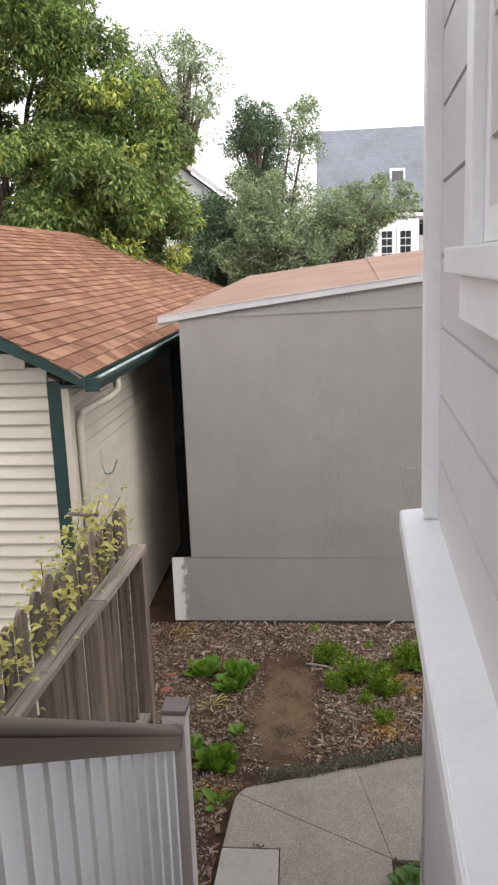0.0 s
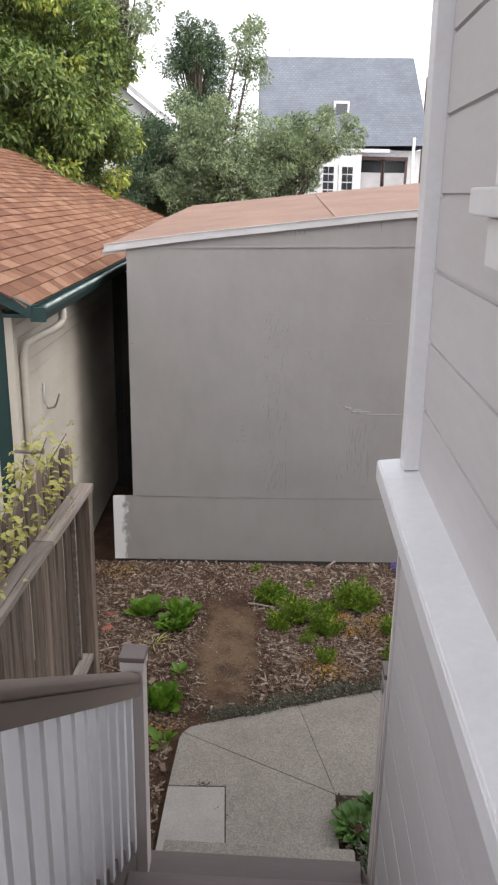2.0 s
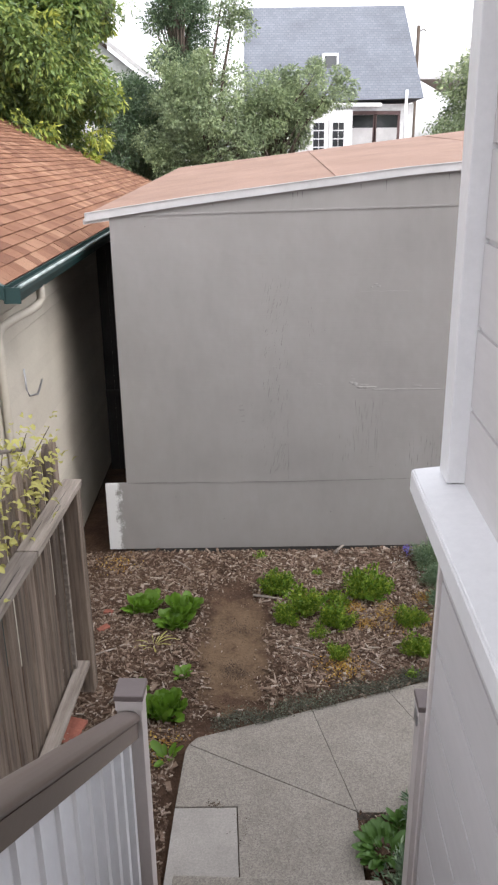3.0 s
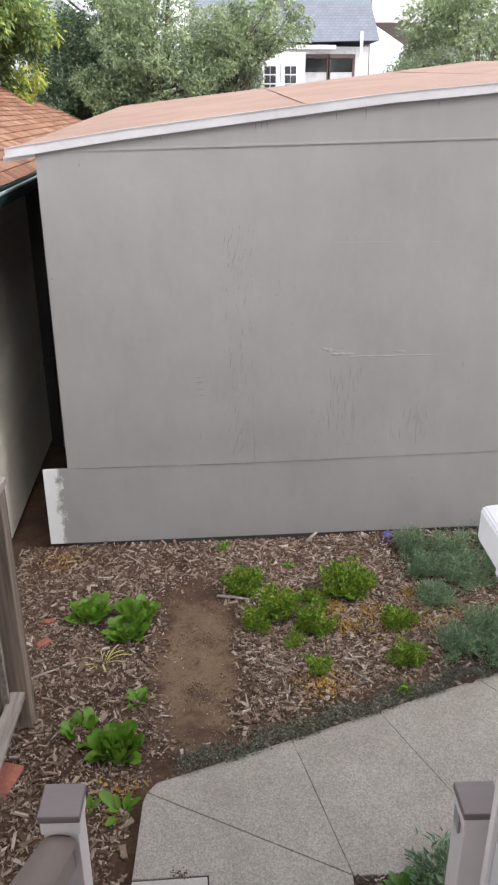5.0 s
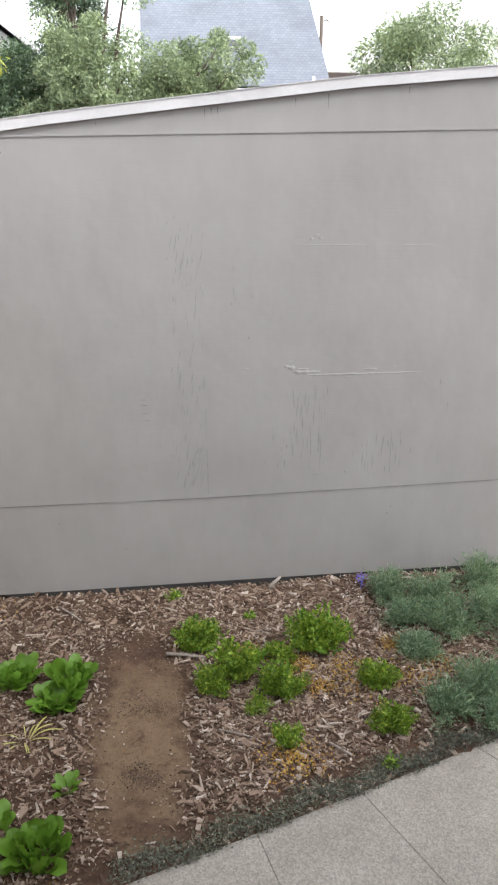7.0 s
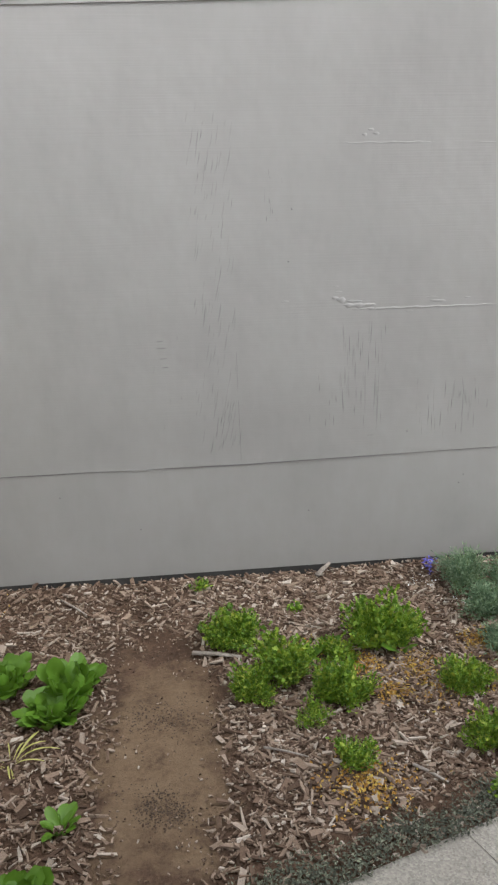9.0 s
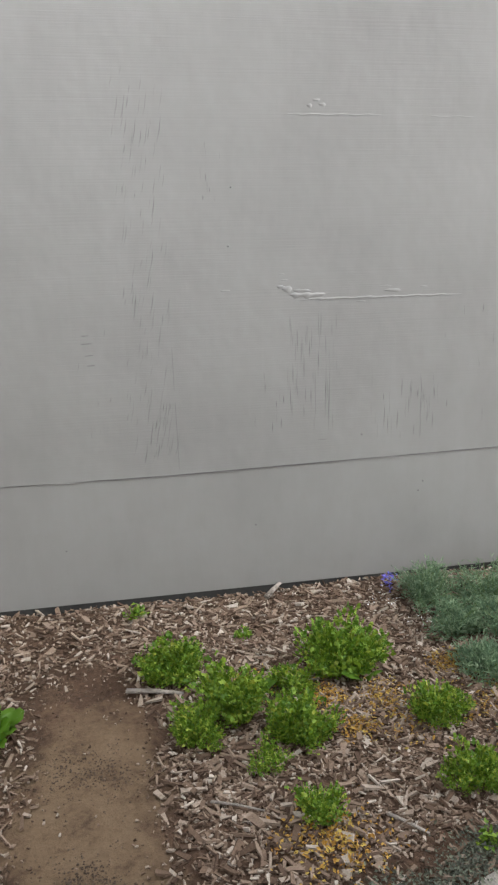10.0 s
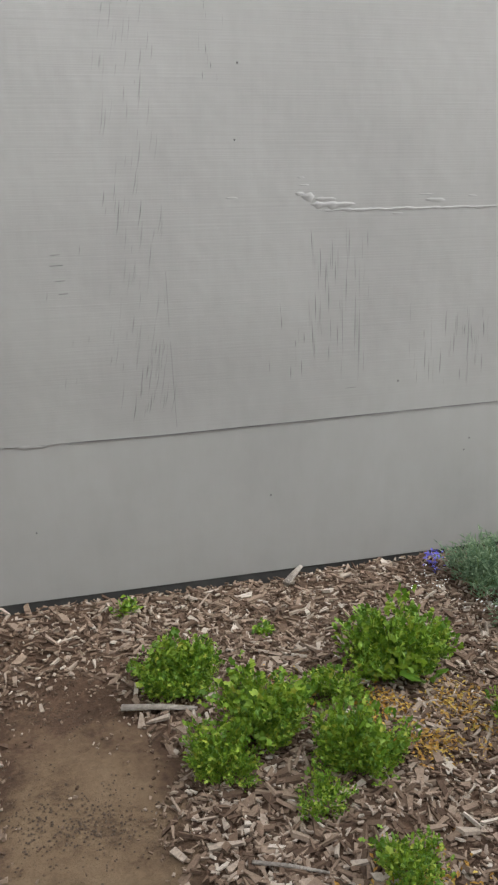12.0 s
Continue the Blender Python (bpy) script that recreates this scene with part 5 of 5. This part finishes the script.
# ---- vine on the fence ----
def vine():
    v = thing("vine", "pale yellow-green vine sprawling over the fence pickets", "vine", pose(-1.72, 5.3, 0))
    rng = random.Random(31)
    stems = []
    for i in range(17):
        y = rng.uniform(-1.4, 0.45)
        pts = [Vector((rng.uniform(-0.1, 0.0), y, 1.3)), Vector((rng.uniform(-0.1, 0.05), y + rng.uniform(-0.2, 0.2), 1.75)), Vector((rng.uniform(-0.1, 0.14), y + rng.uniform(-0.3, 0.35), rng.uniform(1.85, 2.2)))]
        stems.append(pts)
        part("stem", tube(bmesh.new(), pts, [0.007, 0.005, 0.003], 5), M["bark"], v)
    for a, b in (((-0.02, 0.35, 1.98), (0.02, -0.35, 2.22)), ((-0.02, 0.25, 1.75), (0.03, -0.5, 1.98))):
        part("branch", tube(bmesh.new(), [a, b], [0.016, 0.012], 6), M["fence_rail"], v)
    kinds = []
    for k in range(4):
        V, F = leaf_blade(0.045 + 0.008 * k, 0.027, 0.9, 0.1, 0, rng, 4, 2)
        kinds.append(quads_mesh("leaf", V, F, M["leaf_vine"], True))
    for i in range(1150):
        s = rng.choice(stems)
        u = rng.uniform(0.3, 1.0)
        c = (s[0].lerp(s[1], u * 2) if u < 0.5 else s[1].lerp(s[2], u * 2 - 1)) + Vector((rng.gauss(0, 0.06), rng.gauss(0, 0.09), rng.gauss(0, 0.085)))
        m = Matrix.Translation(c) @ Euler((rng.uniform(-0.6, 0.9), rng.gauss(0, 0.4), rng.uniform(0, 6.3))).to_matrix().to_4x4()
        part("leaf", rng.choice(kinds), None, v, m=m)


vine()


# ---- wear on the shed's front ----
def shed_wear():
    rng = random.Random(71)
    SH = bpy.data.objects["shed"]

    def ridge(x0, x1, z, h, d, seed, name="caulk_ridge"):
        r = random.Random(seed)
        n = max(int((x1 - x0) / 0.015), 4)
        V, F = [], []
        for i in range(n + 1):
            x = x0 + (x1 - x0) * i / n
            e = min(1, 6 * i / n, 6 * (n - i) / n)
            w = h * (0.4 + 0.6 * r.random()) * e
            dz = 0.0015 * math.sin(i * 0.7) + r.gauss(0, 0.0004)
            V += [(x, 8.0005, z + dz - w * 1.3), (x, 8.0 - 0.34 * d * e * r.uniform(0.7, 1), z + dz), (x, 8.0005, z + dz + w * 0.8)]
        for i in range(n):
            k = 3 * i
            F += [(k, k + 3, k + 4, k + 1), (k + 1, k + 4, k + 5, k + 2)]
        part(name, quads_mesh(name, V, F, M["shed"], True), None, SH)

    ridge(0.62, 1.63, 1.645, 0.009, 0.015, 1)
    for k, (xa, xb, za, hh, dd) in enumerate(((0.64, 0.84, 1.668, 0.020, 0.026), (0.66, 0.76, 1.690, 0.012, 0.014), (0.60, 0.66, 1.700, 0.022, 0.022), (0.575, 0.62, 1.712, 0.012, 0.016), (0.59, 0.64, 1.745, 0.007, 0.006), (0.585, 0.62, 1.775, 0.006, 0.005), (1.15, 1.25, 1.677, 0.010, 0.014), (1.12, 1.20, 1.70, 0.006, 0.006), (1.35, 1.40, 1.69, 0.007, 0.007), (1.0, 1.06, 1.625, 0.008, 0.007), (0.73, 0.76, 2.575, 0.014, 0.012), (0.79, 0.83, 2.58, 0.014, 0.012), (0.76, 0.80, 2.60, 0.010, 0.010), (0.28, 0.34, 1.70, 0.006, 0.006), (-0.62, -0.50, 0.74, 0.010, 0.009))):
        ridge(xa, xb, za, hh, dd, 20 + k)
    ridge(0.60, 1.15, 2.535, 0.007, 0.009, 5)
    ridge(1.35, 1.62, 2.53, 0.005, 0.006, 6)
    ridge(-0.95, -0.76, 0.752, 0.006, 0.005, 7)
    # drying checks: narrow slits
    V, F = [], []
    fields = ((-0.22, 0.02, 0.80, 2.0, 70, 0.10), (-0.12, 0.02, 0.80, 1.25, 14, 0.17), (0.62, 0.90, 1.0, 1.6, 46, 0.13), (0.76, 0.90, 0.88, 1.35, 9, 0.24),
              (1.10, 1.50, 0.84, 1.25, 44, 0.12), (0.45, 0.62, 0.85, 1.3, 10, 0.09), (-0.45, -0.2, 0.8, 1.6, 8, 0.06), (-0.22, 0.02, 1.9, 2.75, 50, 0.10), (0.2, 0.3, 2.1, 2.5, 9, 0.07), (1.5, 1.8, 0.9, 1.6, 8, 0.09))
    for x0, x1, z0, z1, n, ln in fields:
        for i in range(n):
            x = rng.uniform(x0, x1)
            L = ln * rng.uniform(0.4, 1.3)
            z = rng.uniform(z0, max(z0 + 0.01, z1 - L))
            w = rng.uniform(0.0003, 0.0008) if rng.random() < 0.72 else rng.uniform(0.0009, 0.0017)
            lean = rng.gauss(0.0, 0.012) * L + (0.11 * L if x < 0.05 else 0)
            k = len(V)
            V += [(x, 7.9985, z), (x + lean + w, 7.9985, z + L * 0.5), (x + lean * 1.6, 7.9985, z + L), (x + lean - w, 7.9985, z + L * 0.5)]
            F.append((k, k + 1, k + 2, k + 3))
    # the hairline joint between two sheets and short level tears
    for x, z, dx, dz, w in ((0.040, 0.775, -0.008, 0.36, 0.0006), (0.030, 1.20, -0.003, 0.22, 0.0005), (-0.42, 1.50, 0.035, 0.003, 0.0012), (-0.425, 1.46, 0.05, 0.002, 0.0014), (-0.41, 1.40, 0.04, 0.003, 0.0012), (-0.40, 1.35, 0.035, 0.002, 0.0012), (0.80, 0.885, 0.05, 0.002, 0.0008)):
        p = Vector((-dz, dx)).normalized() * w
        k = len(V)
        V += [(x + p.x, 7.9984, z + p.y), (x + dx + p.x, 7.9984, z + dz + p.y), (x + dx - p.x, 7.9984, z + dz - p.y), (x - p.x, 7.9984, z - p.y)]
        F.append((k, k + 1, k + 2, k + 3))
    # the open joint above the skirt board, caulked shut along one stretch
    for i in range(120):
        x, dx = -1.49 + i * 0.0415, 0.0415
        shut = -0.95 < x < -0.42
        w0, w1 = ((0.0006 if shut else 0.0014 + 0.0012 * noise.noise(Vector((q * 2.1, 0, 5)))) for q in (x, x + dx))
        jz = lambda q: 0.742 if q < 0.03 else 0.742 + (q - 0.03) * 0.0163
        k = len(V)
        V += [(x, 7.9986, jz(x) - w0), (x + dx, 7.9986, jz(x + dx) - w1), (x + dx, 7.9986, jz(x + dx) + w1), (x, 7.9986, jz(x) + w0)]
        F.append((k, k + 1, k + 2, k + 3))
    # drips under the metal edge
    for x, L in ((-0.62, 0.02), (0.05, 0.06), (0.09, 0.04), (0.13, 0.05), (0.62, 0.05), (0.83, 0.09), (1.35, 0.05)):
        k, z = len(V), fascia_z(x) - 0.07
        V += [(x - 0.003, 7.9986, z), (x + 0.001, 7.9986, z - L), (x + 0.003, 7.9986, z)]
        F.append((k, k + 1, k + 2))
    tagged(part("crazing", quads_mesh("crazing", V, F, M["check"]), None, SH, "dark drying cracks"), kind="stuff")

    for x, y, z in ((-1.04, 8.0035, 0.592), (1.395, 8.0035, 0.545), (-0.58, 8.0035, 0.36), (0.45, 8.0035, 0.42), (1.05, 7.9985, 0.9), (-1.47, 7.9985, 2.3), (0.35, 7.9985, 2.2), (0.33, 7.9985, 1.92), (-1.2, 7.9985, 3.1), (1.42, 8.0035, 0.60)):
        bm = bmesh.new()
        bmesh.ops.create_cone(bm, cap_ends=True, segments=8, radius1=0.0045, radius2=0.0035, depth=0.003, matrix=Matrix.Translation((x, y, z)) @ Matrix.Rotation(radians(90), 4, "X"))
        part("nail", bm, M["check"], SH)


shed_wear()


# ---- cottage shingles ----
def shingles():
    rng = random.Random(5)
    c, sn = 1 / math.hypot(1, SLOPE), SLOPE / math.hypot(1, SLOPE)
    # local: u along the eave, v up the slope, n out of it
    basis = Matrix(((0, -c, sn, 0), (1, 0, 0, 0), (0, sn, c, 0), (0, 0, 0, 1)))
    EXP = 0.12

    def tab(w):
        g = 0.003
        return [(g, -0.012, 0.002), (w - g, -0.012, 0.002), (w - g, EXP, 0.0), (g, EXP, 0.0), (g, -0.012, 0.016), (w - g, -0.012, 0.016), (w - g, EXP, 0.004), (g, EXP, 0.004)]
    faces = [(4, 5, 6, 7), (0, 4, 7, 3), (1, 2, 6, 5), (0, 1, 5, 4), (2, 3, 7, 6)]
    def roll(k):
        # the lowest courses roll over the eave
        return Matrix.Translation((0, EXP, 0)) @ Matrix.Rotation(radians({0: 11, 1: 4}.get(k, 0)), 4, "X") @ Matrix.Translation((0, -EXP, -0.004 if k == 0 else 0))

    widths = (0.15, 0.19, 0.23, 0.28)
    meshes = [quads_mesh("shingle", tab(w), faces, M["shingle"]) for w in widths]
    ROOF = [o for o in COTTAGE.children if o.name.startswith("roof")][0]
    V, F = [], []
    made = 0
    courses = int((EAVE_X - RIDGE_X) / c / EXP)
    for k in range(courses):
        d = k * EXP
        x0, z0 = EAVE_X - d * c, EAVE_Z + d * sn
        y = 6.0 - 0.02 * (k % 2) - rng.uniform(0, 0.02)
        end = HIP_Y - d * c
        while y < end - 0.1:
            i = rng.randrange(4)
            if y + widths[i] > end + 0.12:
                i = 0
            m = Matrix.Translation((x0, y, z0 + 0.002)) @ basis @ pose(0, 0, rng.uniform(0, 0.003), rng.uniform(-0.6, 0.6), 0, 0) @ roll(k)
            if y < 9.6 and made < 300:
                part("shingle", meshes[i], None, ROOF, m=m)
                made += 1
            else:
                q = len(V)
                V += [m @ Vector(p) for p in tab(widths[i])]
                F += [tuple(q + a for a in f) for f in faces]
            y += widths[i]
    tagged(part("shingle_field", quads_mesh("shingle_field", V, F, M["shingle_far"]), None, ROOF), kind="stuff")
    # hip caps
    a, b = Vector((EAVE_X, HIP_Y, EAVE_Z)), Vector((RIDGE_X, RIDGE_END, RIDGE_Z))
    V, F = [], []
    n = 28
    for i in range(n):
        p, q = a.lerp(b, i / n), a.lerp(b, (i + 1.2) / n)
        k = len(V)
        for o, h in ((p, 0.03), (q, 0.012)):
            V += [o + Vector((0.09, -0.05, -0.03 + h)), o + Vector((0, 0, h)), o + Vector((-0.05, 0.09, -0.03 + h))]
        F += [(k, k + 1, k + 4, k + 3), (k + 1, k + 2, k + 5, k + 4)]
    part("hip_cap", quads_mesh("hip_cap", V, F, M["shingle_far"]), None, ROOF)


shingles()
